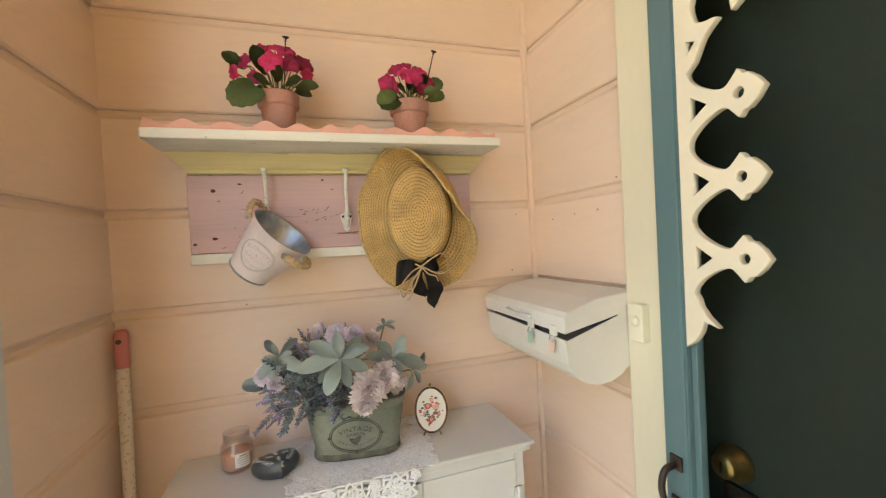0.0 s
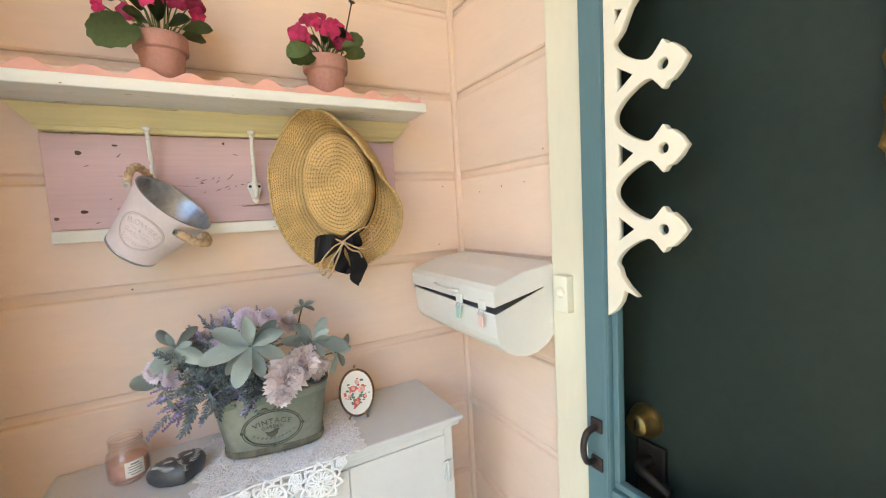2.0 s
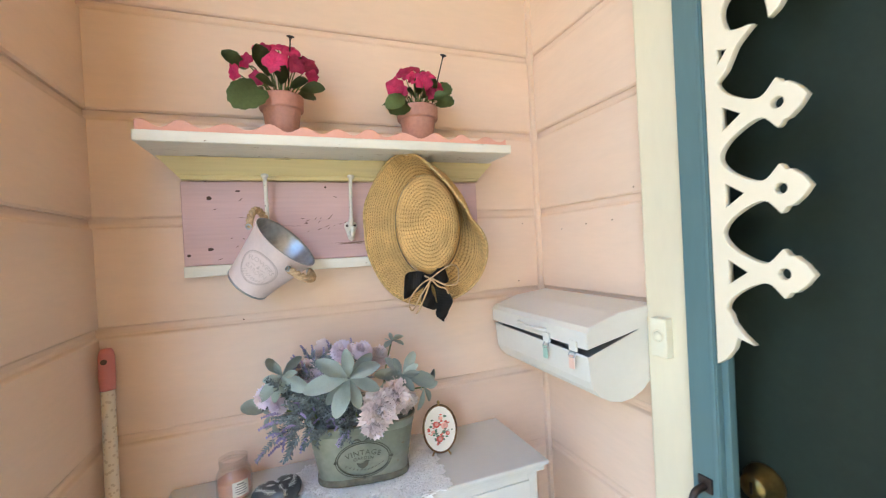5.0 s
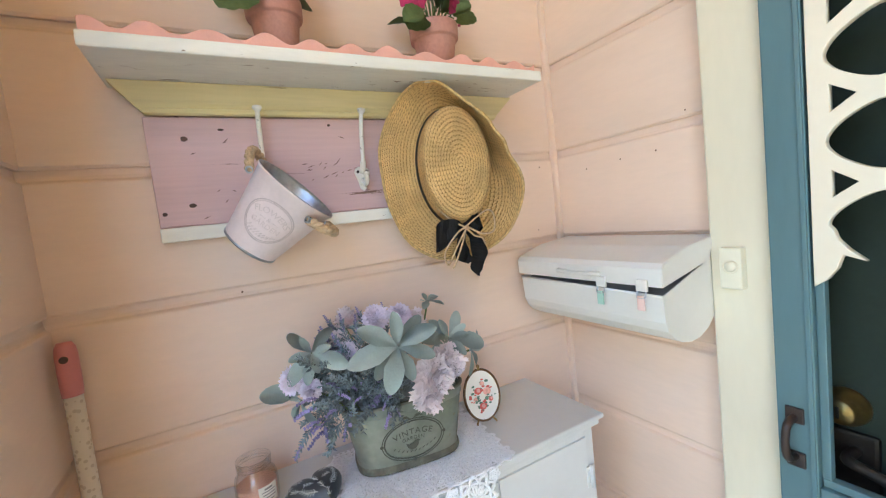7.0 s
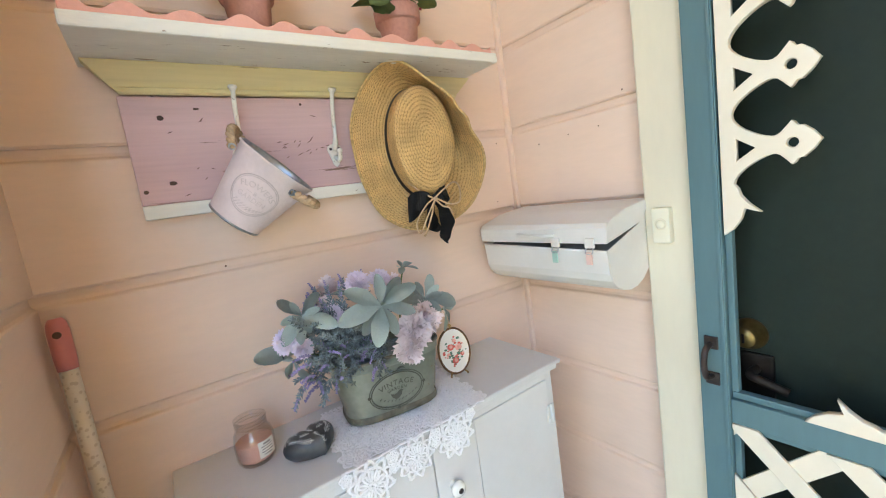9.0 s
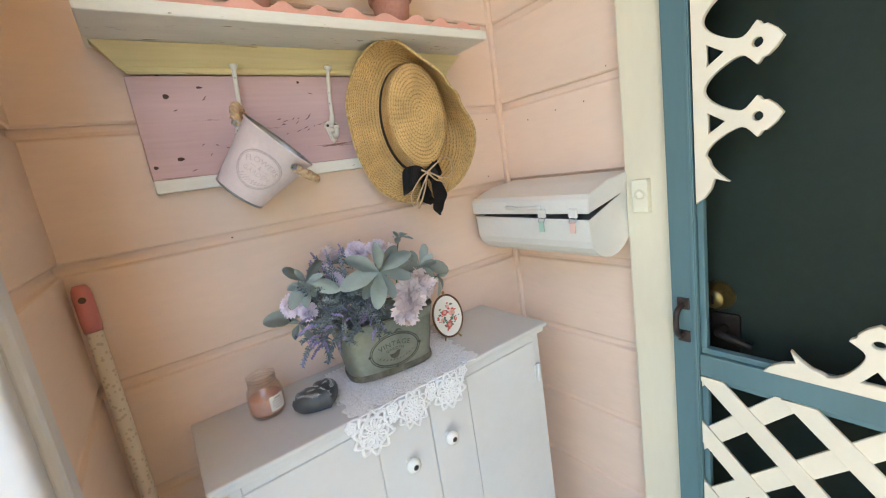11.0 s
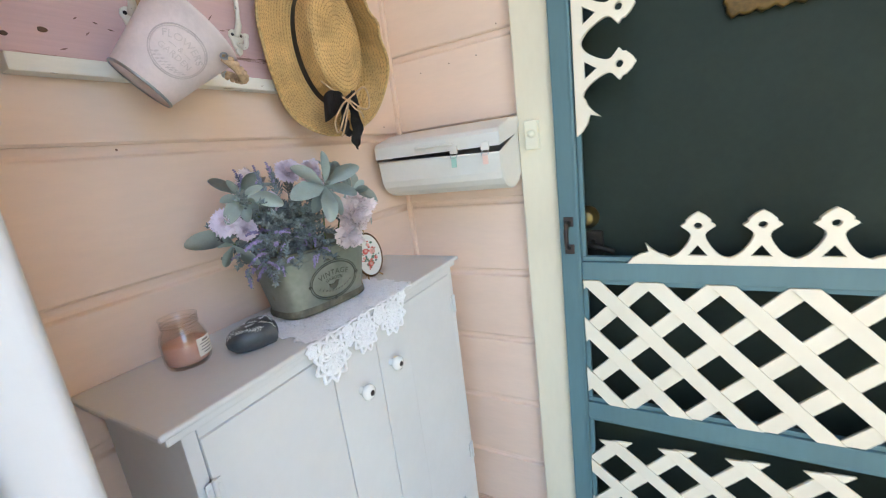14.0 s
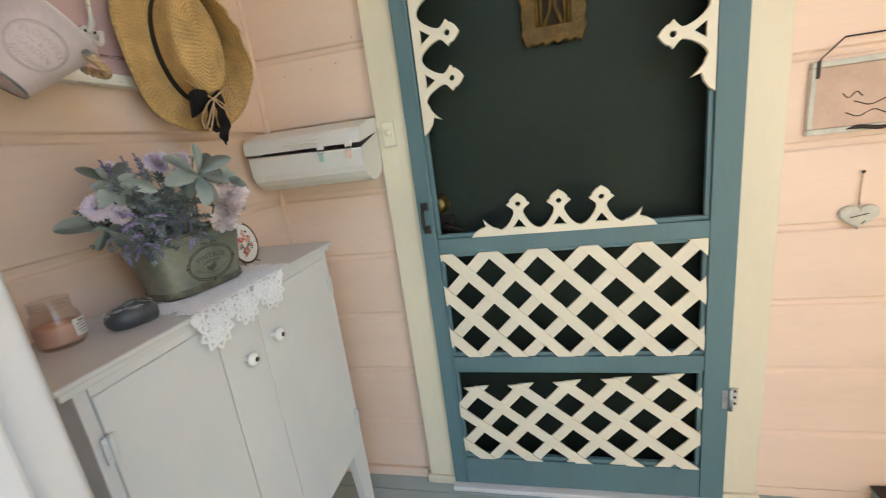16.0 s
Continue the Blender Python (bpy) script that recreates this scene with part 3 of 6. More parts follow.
def half_unit(c, s):
    """One side of a fretwork finial centred at c: from its foot towards its tip when s is -1."""
    pts = [(0.055, 0.016), (0.049, 0.0172), (0.043, 0.0205), (0.0365, 0.026), (0.030, 0.0335), (0.024, 0.043), (0.0185, 0.053), (0.0148, 0.062), (0.0125, 0.070), (0.0125, 0.076), (0.0150, 0.082), (0.021, 0.088),
           (0.0305, 0.0965), (0.029, 0.099), (0.0240, 0.1020), (0.0220, 0.105), (0.0220, 0.110), (0.0125, 0.121), (0.0, 0.130)]
    line = [(c + s * u, v * 0.95) for u, v in pts]
    return line


def fretwork(centres, low_end=True, high_end=True, bracket=False):
    """Outline of a fretwork strip along u with finials pointing to v; returns outlines (first the edge, then the holes)."""
    edge, holes = [], []
    tail = [(0.137, 0.0), (0.128, 0.012), (0.112, 0.023), (0.1, 0.0265), (0.093, 0.0295), (0.0985, 0.047), (0.088, 0.035), (0.074, 0.024), (0.062, 0.0205)]
    c = centres[0]
    edge += [(c - u, v) for u, v in tail] if low_end else [(c - 0.07, 0), (c - 0.07, 0.02)]
    for c in centres:
        a = half_unit(c, -1); b = half_unit(c, 1)[::-1]
        edge += a[:-1] + b
        holes.append(ring_points(c, 0.0925, 0.0085))
        holes.append([(c - 0.020, 0.020), (c - 0.001, 0.0475), (c + 0.001, 0.0475), (c + 0.020, 0.020)])
    if bracket:
        def curve(line):
            return [(c + p.x * 1.05, p.y * 0.97) for p in bend([Vector((u, v, 0)) for u, v in line], 5)]
        holes.append([(c + 0.076, 0.017), (c + 0.103, 0.017), (c + 0.096, 0.034)])
        edge += curve([(0.064, 0.030), (0.078, 0.038), (0.0916, 0.047), (0.107, 0.067)])
        edge += curve([(0.1085, 0.062), (0.1095, 0.050), (0.1145, 0.035), (0.126, 0.029), (0.140, 0.0265), (0.1546, 0.032), (0.163, 0.047), (0.164, 0.062), (0.157, 0.074), (0.143, 0.083), (0.123, 0.088), (0.1076, 0.090)])
        edge += curve([(0.109, 0.093), (0.1145, 0.101), (0.129, 0.110), (0.149, 0.116), (0.1546, 0.137), (0.163, 0.158), (0.172, 0.166), (0.197, 0.168), (0.225, 0.160), (0.255, 0.135), (0.285, 0.115), (0.325, 0.105)])
        edge += [(c + 0.335, 0.05), (c + 0.335, 0.0)]
        holes.append(curve([(0.173, 0.098), (0.170, 0.107), (0.173, 0.122), (0.180, 0.134), (0.197, 0.131), (0.206, 0.120), (0.197, 0.112), (0.186, 0.111), (0.178, 0.105)]))
        holes.append([(c + 0.177, 0.022), (c + 0.192, 0.040), (c + 0.212, 0.022)])
    elif high_end:
        edge += [(c + u, v) for u, v in tail[::-1]]
    else:
        edge += [(c + 0.07, 0.02), (c + 0.07, 0)]
    return [edge] + holes


me = to_side(plate([[(v, u) for u, v in o] for o in fretwork([1.345, 1.455, 1.565], bracket=True)], 0.012))
ob = part("gingerbread", me, LATTICE, screen_door, "cream fretwork trim along the stile"); ob.location = (0.6085, 0.601, 0)
me = to_side(plate([[(-v, u) for u, v in o] for o in fretwork([1.360, 1.470, 1.580], bracket=True)], 0.012))
ob = part("gingerbread", me, LATTICE, screen_door, "cream fretwork trim along the stile"); ob.location = (0.6085, -0.118, 0)
me = to_side(plate([[(u, v * 0.93) for u, v in o] for o in fretwork([-0.110, 0.0, 0.110])], 0.012))
ob = part("gingerbread", me, LATTICE, screen_door, "cream fretwork cresting on the rail"); ob.location = (0.6085, 0.2525, 0.906)


def clip_poly(poly, y0, y1, z0, z1):
    for axis, lim, keep in ((0, y0, 1), (0, y1, -1), (1, z0, 1), (1, z1, -1)):
        out = []
        for p, q in zip(poly, poly[1:] + poly[:1]):
            a, b = (p[axis] - lim) * keep, (q[axis] - lim) * keep
            if a >= 0:
                out.append(p)
            if a * b < 0:
                t = a / (a - b)
                out.append((p[0] + (q[0] - p[0]) * t, p[1] + (q[1] - p[1]) * t))
        poly = out
        if len(poly) < 3:
            return None
    return poly


def lattice(y0, y1, z0, z1, px, pz, width, centre, tilt, slope, x, uneven):
    """Diagonal slats, each a piece of its own, sawn off at a rectangle whose top edge may slope."""
    ang, t = math.atan2(pz, px), radians(tilt)
    turn = Matrix(((math.cos(t), math.sin(t)), (-math.sin(t), math.cos(t))))
    for layer, sgn in ((0, 1), (1, -1)):
        d = turn @ Vector((math.cos(ang), sgn * math.sin(ang)))
        nrm = Vector((-d.y, d.x))
        for k in range(-14, 15):
            c = Vector(centre) + turn @ Vector((k * px * uneven[layer][0] + uneven[layer][1], 0))
            q = [c + d * -3 + nrm * width / 2, c + d * 3 + nrm * width / 2, c + d * 3 - nrm * width / 2, c - d * 3 - nrm * width / 2]
            poly = clip_poly([(p.x, p.y + slope * p.x) for p in q], y0, y1, -9, z1)
            poly = clip_poly([(a, b - slope * a) for a, b in poly], y0, y1, z0, 9) if poly else None
            if not poly:
                continue
            me = to_side(plate([[(-a, b) for a, b in poly]], 0.006, 0.0008))
            ob = part("slat", me, LATTICE, screen_door); ob.location = (x + layer * 0.0045, 0, 0)


lattice(-0.1185, 0.604, 0.515, 0.857, 0.1372, 0.140, 0.033, (0.043, 0.7195), 0, 0, 0.6085, ((1, 0), (1.037, -0.0147)))
lattice(-0.1185, 0.604, 0.126, 0.4475, 0.1430, 0.135, 0.031, (0.533, 0.3955), 4.4, 0.082, 0.6085, ((1, 0.016), (1, 0)))

# pull handle, hinge
handle = part("pull_handle", tube(bend([(0.604, 0.632, 1.006), (0.580, 0.632, 1.000), (0.572, 0.632, 0.975), (0.580, 0.632, 0.950), (0.604, 0.632, 0.944)], 5), 0.0055, 8), DARKMETAL, screen_door, "dark iron pull handle", True)
for z in (1.008, 0.939):
    part("handle_plate", box(0.6015, 0.6065, 0.620, 0.643, z - 0.012, z + 0.012, 0.002), DARKMETAL, handle)
for z in (0.375, 1.75):
    h = part("hinge", box(0.603, 0.6062, -0.192, -0.168, z - 0.03, z + 0.03, 0.001), ZINC, screen_door, "weathered spring hinge")
    part("hinge_barrel", tube([(0.601, -0.1895, z - 0.033), (0.601, -0.1895, z + 0.033)], 0.0065, 10), ZINC, h, smooth=True)
    part("hinge_leaf", box(0.616, 0.6215, -0.215, -0.192, z - 0.028, z + 0.028, 0.001), FRAMEGREY, h)
    for k in (-0.02, 0.0, 0.02):
        part("screw", lathe([(0.0, -0.0015), (0.004, -0.0015), (0.004, 0.0015), (0.0, 0.0025)], 8), DARKMETAL, h).matrix_basis = pose(0.6155, -0.206, z + k, 0, -90, 0)

inner_door = tagged(empty("inner_door"), "dark green wooden entrance door behind the screen, closed", "door")
DX = 0.700
part("door_leaf", box(DX, DX + 0.04, -0.194, 0.669, 0.02, 2.09, 0.003), DARKDOOR, inner_door)
bolt = part("deadbolt", lathe([(0.0, 0.034), (0.017, 0.034), (0.020, 0.030), (0.021, 0.020), (0.028, 0.012), (0.030, 0.004), (0.030, 0.0), (0.0, 0.0)], 28), BRASS, inner_door, "aged brass deadbolt", True)
bolt.matrix_basis = pose(DX, 0.603, 1.001, 0, -90, 0)
# slot not cut: a dark bar on the face paints its shade
part("keyhole", box(-0.009, 0.009, -0.002, 0.002, 0.0335, 0.0352, 0.0005), DARKMETAL, bolt)
lock = part("lever_plate", box(DX - 0.008, DX - 0.0005, 0.565, 0.620, 0.855, 0.965, 0.006), DARKMETAL, inner_door, "dark iron lever lock")
part("lever", tube(bend([(DX - 0.006, 0.592, 0.935), (DX - 0.04, 0.592, 0.935), (DX - 0.045, 0.570, 0.930), (DX - 0.042, 0.535, 0.918)], 4), 0.008, 8), DARKMETAL, lock, smooth=True)

plaque = tagged(empty("carved_plaque", (DX - 0.002, 0.238, 1.405)), "ornate carved brown wooden plaque hung on the dark door", "plaque")
edge = []
rnd = random.Random(4)
for i in range(64):
    a = i / 64 * 2 * math.pi
    x, y = 0.078 * max(-1, min(1, 1.35 * math.cos(a))), 0.115 + 0.115 * max(-1, min(1, 1.35 * math.sin(a)))
    w = 1 + 0.035 * math.sin(i * 2.2) + rnd.uniform(-0.012, 0.012)
    edge.append((x * w, 0.115 + (y - 0.115) * w))
me = to_side(plate([edge, [(-0.048, 0.035), (0.048, 0.035), (0.048, 0.2), (-0.048, 0.2)]], 0.018, 0.004))
part("frame", me, CARVED, plaque).location = (-0.012, 0, 0)
part("back_panel", box(-0.008, -0.003, -0.05, 0.05, 0.03, 0.205, 0), CARVEDDARK, plaque)
for y in (-0.040, -0.030, 0.030, 0.040):
    part("fluting", tube([(-0.012, y, 0.037), (-0.012, y, 0.198)], 0.0042, 8), CARVED, plaque, smooth=True)
part("relief", tube(bend([(-0.012, -0.022, 0.04), (-0.016, -0.008, 0.075), (-0.016, 0, 0.12), (-0.016, 0.008, 0.075), (-0.012, 0.022, 0.04)], 5), 0.0055, 8), CARVED, plaque, smooth=True)
part("relief", tube(bend([(-0.014, -0.024, 0.15), (-0.018, 0, 0.11), (-0.014, 0.024, 0.15), (-0.016, 0, 0.17), (-0.014, -0.024, 0.15)], 5), 0.0055, 8), CARVED, plaque, smooth=True)

bell = tagged(empty("doorbell", (CF, 0.7085, 1.224)), "ivory plastic doorbell push button on the casing", "doorbell")
part("housing", box(-0.017, 0, -0.0165, 0.0165, -0.034, 0.034, 0.003, 3), IVORY, bell)
part("button", lathe([(0.0, 0.004), (0.006, 0.0035), (0.0088, 0.001), (0.009, -0.001)], 20), IVORY, bell, smooth=True).matrix_basis = pose(-0.017, 0, 0.003, 0, -90, 0)
part("button_ring", lathe([(0.0095, -0.0005), (0.0095, 0.0012), (0.0115, 0.0012), (0.0115, -0.0005)], 20), CREAM, bell, smooth=True).matrix_basis = pose(-0.017, 0, 0.003, 0, -90, 0)

# ---- shelf with hooks ----
SH = 1.620
shelf = tagged(empty("wall_shelf"), "distressed wall shelf in white, yellow and pink with coat hooks", "shelf")
part("shelf_board", box(-0.218, 0.486, 0.967, BACK - 0.001, SH - 0.019, SH, 0.003), SHELFWHITE, shelf, "chipped white shelf board")
line = [(-0.214, 0)]
N = 240
for i in range(N + 1):
    u = i / N * 0.690
    hgt = 0.0060 + 0.0060 * (1 + math.sin(2 * math.pi * u / 0.0640 + 0.9 + 0.5 * math.sin(u * 21))) * (1 + 0.15 * math.sin(u * 37))
    line.append((-0.214 + u, hgt))
line.append((0.476, 0))
me = remap(plate([line], 0.006, 0.0008), lambda c: Vector((c.x, -c.z, c.y)))
part("scalloped_edging", me, CORAL, shelf, "coral painted scalloped edging").location = (0, 0.977, SH)
bm = bmesh.new()
prof = [(1.098, 1.5575), (1.094, 1.5575), (1.090, 1.560), (1.090, 1.566), (1.0935, 1.5675), (1.088, 1.574), (1.080, 1.588), (1.074, 1.597), (1.072, 1.600), (1.098, 1.600)]
a = [bm.verts.new((-0.176 - (z - 1.5575) * 0.85, y, z)) for y, z in prof]; b = [bm.verts.new((0.456 + (z - 1.5575) * 0.85, y, z)) for y, z in prof]
bm.faces.new(a); bm.faces.new(b[::-1])
for i in range(len(a)):
    bm.faces.new((a[i], b[i], b[(i + 1) % len(a)], a[(i + 1) % len(a)]))
part("crown_moulding", bm, YELLOW, shelf, "yellow washed wooden moulding")
plank = part("back_plank", box(-0.181, 0.458, 1.100, BACK - 0.001, 1.389, 1.5565, 0.002), PINKWOOD, shelf, "dusty pink plank with knots")
for x, z, r, q in ((-0.132, 1.523, 0.0042, 0.0035), (-0.134, 1.4205, 0.0048, 0.0028), (-0.172, 1.41, 0.003, 0.0025), (0.093, 1.545, 0.002, 0.002), (-0.08, 1.537, 0.004, 0.0013)):
    me = remap(plate([[(px * (1 + 0.2 * math.sin(7 * px / r)), py) for px, py in ring_points(0, 0, r, 14, q)]], 0.002, 0.0004), lambda c: Vector((c.x, -c.z, c.y)))
    part("knot", me, KNOT_AND_HOLE, plank).location = (x, 1.0997, z)
rnd = random.Random(11)
for i in range(26):   # short dents and scratches in the paint
    cx, cz = (0.075, 1.468) if i < 15 else (rnd.uniform(-0.15, 0.14), rnd.uniform(1.40, 1.54))
    x, z, L = cx + rnd.gauss(0, 0.018), cz + rnd.gauss(0, 0.014), rnd.uniform(0.002, 0.006)
    me = remap(plate([[(-L, 0), (0, 0.0007), (L, 0), (0, -0.0007)]], 0.0012, 0.0002), lambda c: Vector((c.x, -c.z, c.y)))
    part("dent", me, DENT, plank).matrix_basis = pose(x, 1.0998, z, 0, rnd.uniform(-50, 20), 0)
part("bottom_strip", box(-0.181, 0.458, 1.092, BACK - 0.001, 1.367, 1.3885, 0.002), SHELFWHITE, shelf, "chipped white bottom strip")


def coat_hook(x):
    h = empty("coat_hook", (x, 1.0995, 1.452))
    me = remap(plate([[(-0.013, 0.006), (-0.011, 0.012), (-0.006, 0.015), (0.006, 0.015), (0.011, 0.012), (0.013, 0.006), (0.010, -0.002), (0.007, -0.012), (0.005, -0.022), (0, -0.026), (-0.005, -0.022), (-0.007, -0.012), (-0.010, -0.002)]], 0.005, 0.0015), lambda c: Vector((c.x, -c.z, c.y)))
    part("base_plate", me, IRON, h).location = (0, -0.0027, 0)
    part("upper_arm", tube(bend([(0, -0.004, 0.006), (0, -0.016, 0.022), (0, -0.022, 0.055), (0, -0.030, 0.085), (0, -0.040, 0.108)], 5), [0.0055] * 6 + [0.0038] * 15, 8), IRON, h, smooth=True)
    part("upper_knob", lathe([(0, 0.006), (0.006, 0.005), (0.0075, 0.002), (0.006, -0.001), (0.003, -0.005)], 14), IRON, h, smooth=True).matrix_basis = pose(0, -0.0405, 0.108, 20, 0, 0)
    part("lower_hook", tube(bend([(0, -0.004, -0.008), (0, -0.018, -0.016), (0, -0.026, -0.012), (0, -0.028, -0.002)], 5), 0.0045, 8), IRON, h, smooth=True)
    part("lower_knob", lathe([(0, 0.005), (0.0055, 0.003), (0.0055, -0.002), (0, -0.005)], 12), IRON, h, smooth=True).location = (0, -0.028, 0)
    for s in (-1, 1):
        part("screw", lathe([(0, 0.002), (0.0025, 0.0012), (0.003, 0)], 8), DARKMETAL, h).matrix_basis = pose(s * 0.0085, -0.0055, 0.007, 90, 0, 0)
    return tagged(h, "cast iron coat hook with chipped white paint", "coat hook", "hooks on the shelf")


coat_hook(-0.026); coat_hook(0.143); coat_hook(0.312)

# ---- pail hanging from a hook ----
pail = tagged(empty("hanging_pail"), "small pale pink metal pail with rope handles hanging tilted", "pail")
ax = Vector((0.655, -0.33, 0.68)).normalized()
vx = Vector((0.72, 0.0, -0.69)); vx = (vx - ax * vx.dot(ax)).normalized()
vy = ax.cross(vx)
pm = Matrix((vx, vy, ax)).transposed().to_4x4()
pail.matrix_basis = Matrix.Translation((-0.0655, 1.045, 1.3505)) @ pm
RB, RT, PH = 0.041, 0.0645, 0.112
part("bucket", lathe([(0.0, 0.003), (RB - 0.001, 0.003), (RB, 0.0), (RB + 0.001, 0.002), (RB + (RT - RB) * 0.5, PH * 0.5), (RT - 0.001, PH - 0.003), (RT + 0.0015, PH - 0.002), (RT + 0.0015, PH + 0.001)], 56), PAIL, pail, smooth=True)
part("lining", lathe([(RT + 0.0012, PH + 0.0012), (RT - 0.001, PH + 0.0014), (RT - 0.002, PH - 0.004), (RB - 0.0005, 0.005), (0.0, 0.005)], 56), ZINC, pail, "bare galvanised inside", True)
part("foot_ring", lathe([(RB - 0.001, -0.001), (RB + 0.0016, -0.001), (RB + 0.0018, 0.002), (RB + 0.0005, 0.003)], 56), ZINC, pail, smooth=True)


def on_pail(c, turn=-math.pi / 2):
    """Wrap flat artwork (x along, y up) round the pail."""
    h = PH * 0.5 + c.y
    r = RB + (RT - RB) * h / PH + 0.0004 + max(0, c.z)
    a = turn + c.x / (RB + (RT - RB) * 0.5)
    return Vector((r * math.cos(a), r * math.sin(a), h))


def facing(p0, axis_m, eye):
    d = axis_m.inverted() @ Vector(eye)
    return math.atan2(d.y, d.x)


TURN_P = facing(None, pail.matrix_basis, (-0.25, 0.30, 1.25))


def pail_art(me, name, mat):
    part(name, remap(me, lambda c: on_pail(c, TURN_P)), mat, pail)


def oval_ring(rx, ry, w, n=72):
    return plate([ring_points(0, 0, rx, n, ry), ring_points(0, 0, rx - w, n, ry - w)], 0.0012, 0.0003)


def arch(me, r):
    """Bend a line of lettering upwards round a circle of radius r."""
    return remap(me, lambda c: Vector(((r + c.y) * math.sin(c.x / r), (r + c.y) * math.cos(c.x / r) - r, c.z)))


# the pail's own wash, darkened to stand in for shadows of the relief
PAILART = material("shade_darkened_raised_metal", (0.64, 0.54, 0.53), 0.6, vary=0.1)
pail_art(oval_ring(0.036, 0.032, 0.0011), "embossed_oval", PAILART)
pail_art(oval_ring(0.0335, 0.0295, 0.0008), "embossed_oval", PAILART)
pail_art(remap(arch(lettering("FLOWERS", 0.0125, 0.0006, 1.05), 0.045), lambda c: c + Vector((0, 0.0155, 0))), "lettering", PAILART)
pail_art(remap(lettering("— & —", 0.009, 0.0006), lambda c: c + Vector((0, 0.004, 0))), "lettering", PAILART)
pail_art(remap(lettering("GARDEN", 0.011, 0.0006, 1.05), lambda c: c + Vector((0, -0.006, 0))), "lettering", PAILART)
for k in range(9):   # embossed sprigs under the lettering
    for s in (-1, 1):
        x = (k - 4) * 0.0052
        pail_art(remap(plate([[(0, 0), (0.003, 0.0012), (0.0042, 0.004), (0.001, 0.0022)]], 0.001, 0.0002), lambda c: Vector((x + c.x * s, -0.0215 + x * x * 9 + c.y * s, c.z))), "sprig", PAILART)


def rope_handle(parent, a0, out, droop):
    """A twisted rope loop with its two metal ears."""
    pts = []
    for i in range(25):
        t = i / 24
        a = a0 + (t - 0.5) * 1.05
        r = RT + 0.004 + out * math.sin(math.pi * t)
        pts.append(Vector((r * math.cos(a), r * math.sin(a), PH - 0.017 + droop * math.sin(math.pi * t))))
    loop = None
    for s in (0, 1, 2):
        q = []
        for i, p in enumerate(pts):
            w = i * 0.85 + s * 2.094
            q.append(p + Vector((math.cos(a0) * math.cos(w), math.sin(a0) * math.cos(w), math.sin(w))) * 0.0036)
        loop = tube(q, 0.0042, 6, loop)
    h = part("rope_handle", loop, ROPE, parent, "twisted jute rope handle", True)
    for t in (0, 24):
        a = math.atan2(pts[t].y, pts[t].x)
        ear = part("ear", lathe([(0.003, -0.004), (0.0055, -0.004), (0.0055, 0.004), (0.003, 0.004)], 12), ZINC, h)
        ear.matrix_basis = Matrix.Translation(pts[t]) @ pose(0, 0, 0, 90, 0, 0) @ pose(0, 0, 0, 0, math.degrees(a), 0)


rope_handle(pail, math.pi - 0.32, 0.016, 0.020)
rope_handle(pail, TURN_P + 1.16, 0.018, 0.004)

# ---- straw hat ----
hat = tagged(empty("straw_hat", (0.287, 1.058, 1.452)), "braided natural straw sun hat with black bow hanging on a hook", "hat")
bm = bmesh.new()
uvl = bm.loops.layers.uv.new("UVMap")
NA = 160
# rim of the brim, every 22.5 degrees: its reach from the crown's middle and how far it is turned forward
HAT_R = [0.085, 0.069, 0.070, 0.086, 0.135, 0.155, 0.133, 0.125, 0.119, 0.126, 0.139, 0.163, 0.177, 0.181, 0.171, 0.133]
HAT_Y = [-0.117, -0.125, -0.122, -0.108, -0.064, -0.034, 0.009, 0.003, 0.005, -0.002, 0.010, 0.002, -0.010, -0.028, -0.059, -0.095]
angles = np.arange(NA) * 2 * np.pi / NA


def round_smooth(v):
    """A smooth closed curve through evenly spaced values."""
    c = np.fft.rfft(v)
    w = np.full(len(c), 2.0); w[0] = w[-1] = 1
    return sum(w[i] / len(v) * (c[i] * np.exp(1j * i * angles)).real for i in range(len(c)))


rim_r, rim_y = round_smooth(HAT_R), round_smooth(HAT_Y)
BRAID = 0.0068   # width of one braided row
prof = []
CW, CH = 0.072, 0.105
for f in np.linspace(0.0, 0.80, 46):
    prof.append((f, -0.080 + 0.006 * f * f))
for w in np.linspace(0, math.pi / 2, 12)[1:]:
    prof.append((0.80 + 0.19 * math.sin(w), -0.0755 + 0.018 * (1 - math.cos(w))))
for f in np.linspace(0, 1, 30)[1:]:
    prof.append((0.99 + 0.07 * f, -0.0575 + 0.054 * f))
rings, arcs = [], []
prev, arc = None, 0.0
LEANX = 0.34   # the crown leans to the west


def lean(y):
    return LEANX * (y + 0.078)


for f, y in prof:
    rings.append([(max(f, 0.004) * CW * math.cos(a) + lean(y), y, max(f, 0.004) * CH * math.sin(a)) for a in angles])
last = prof[-1]
for g in np.linspace(0, 1, 64)[1:]:
    row = []
    for a, rr, ry in zip(angles, rim_r, rim_y):
        p0 = Vector((last[0] * CW * math.cos(a) + lean(last[1]), last[1], last[0] * CH * math.sin(a)))
        p1 = Vector((rr * math.cos(a), ry, rr * math.sin(a)))
        fold = min(1.0, max(0.0, -ry / 0.11))
        p = p0.lerp(p1, g)
        p.y = last[1] + (ry - last[1]) * g ** (1.15 + 0.9 * fold)
        out = Vector((math.cos(a), 0, math.sin(a)))
        p += out * fold * 0.026 * math.sin(math.pi * g)
        p.y += 0.0025 * math.sin(a * 9 + 1) * g * g
        row.append(tuple(p))
    rings.append(row)
vr = [[bm.verts.new(p) for p in row] for row in rings]
mid = [0.0]
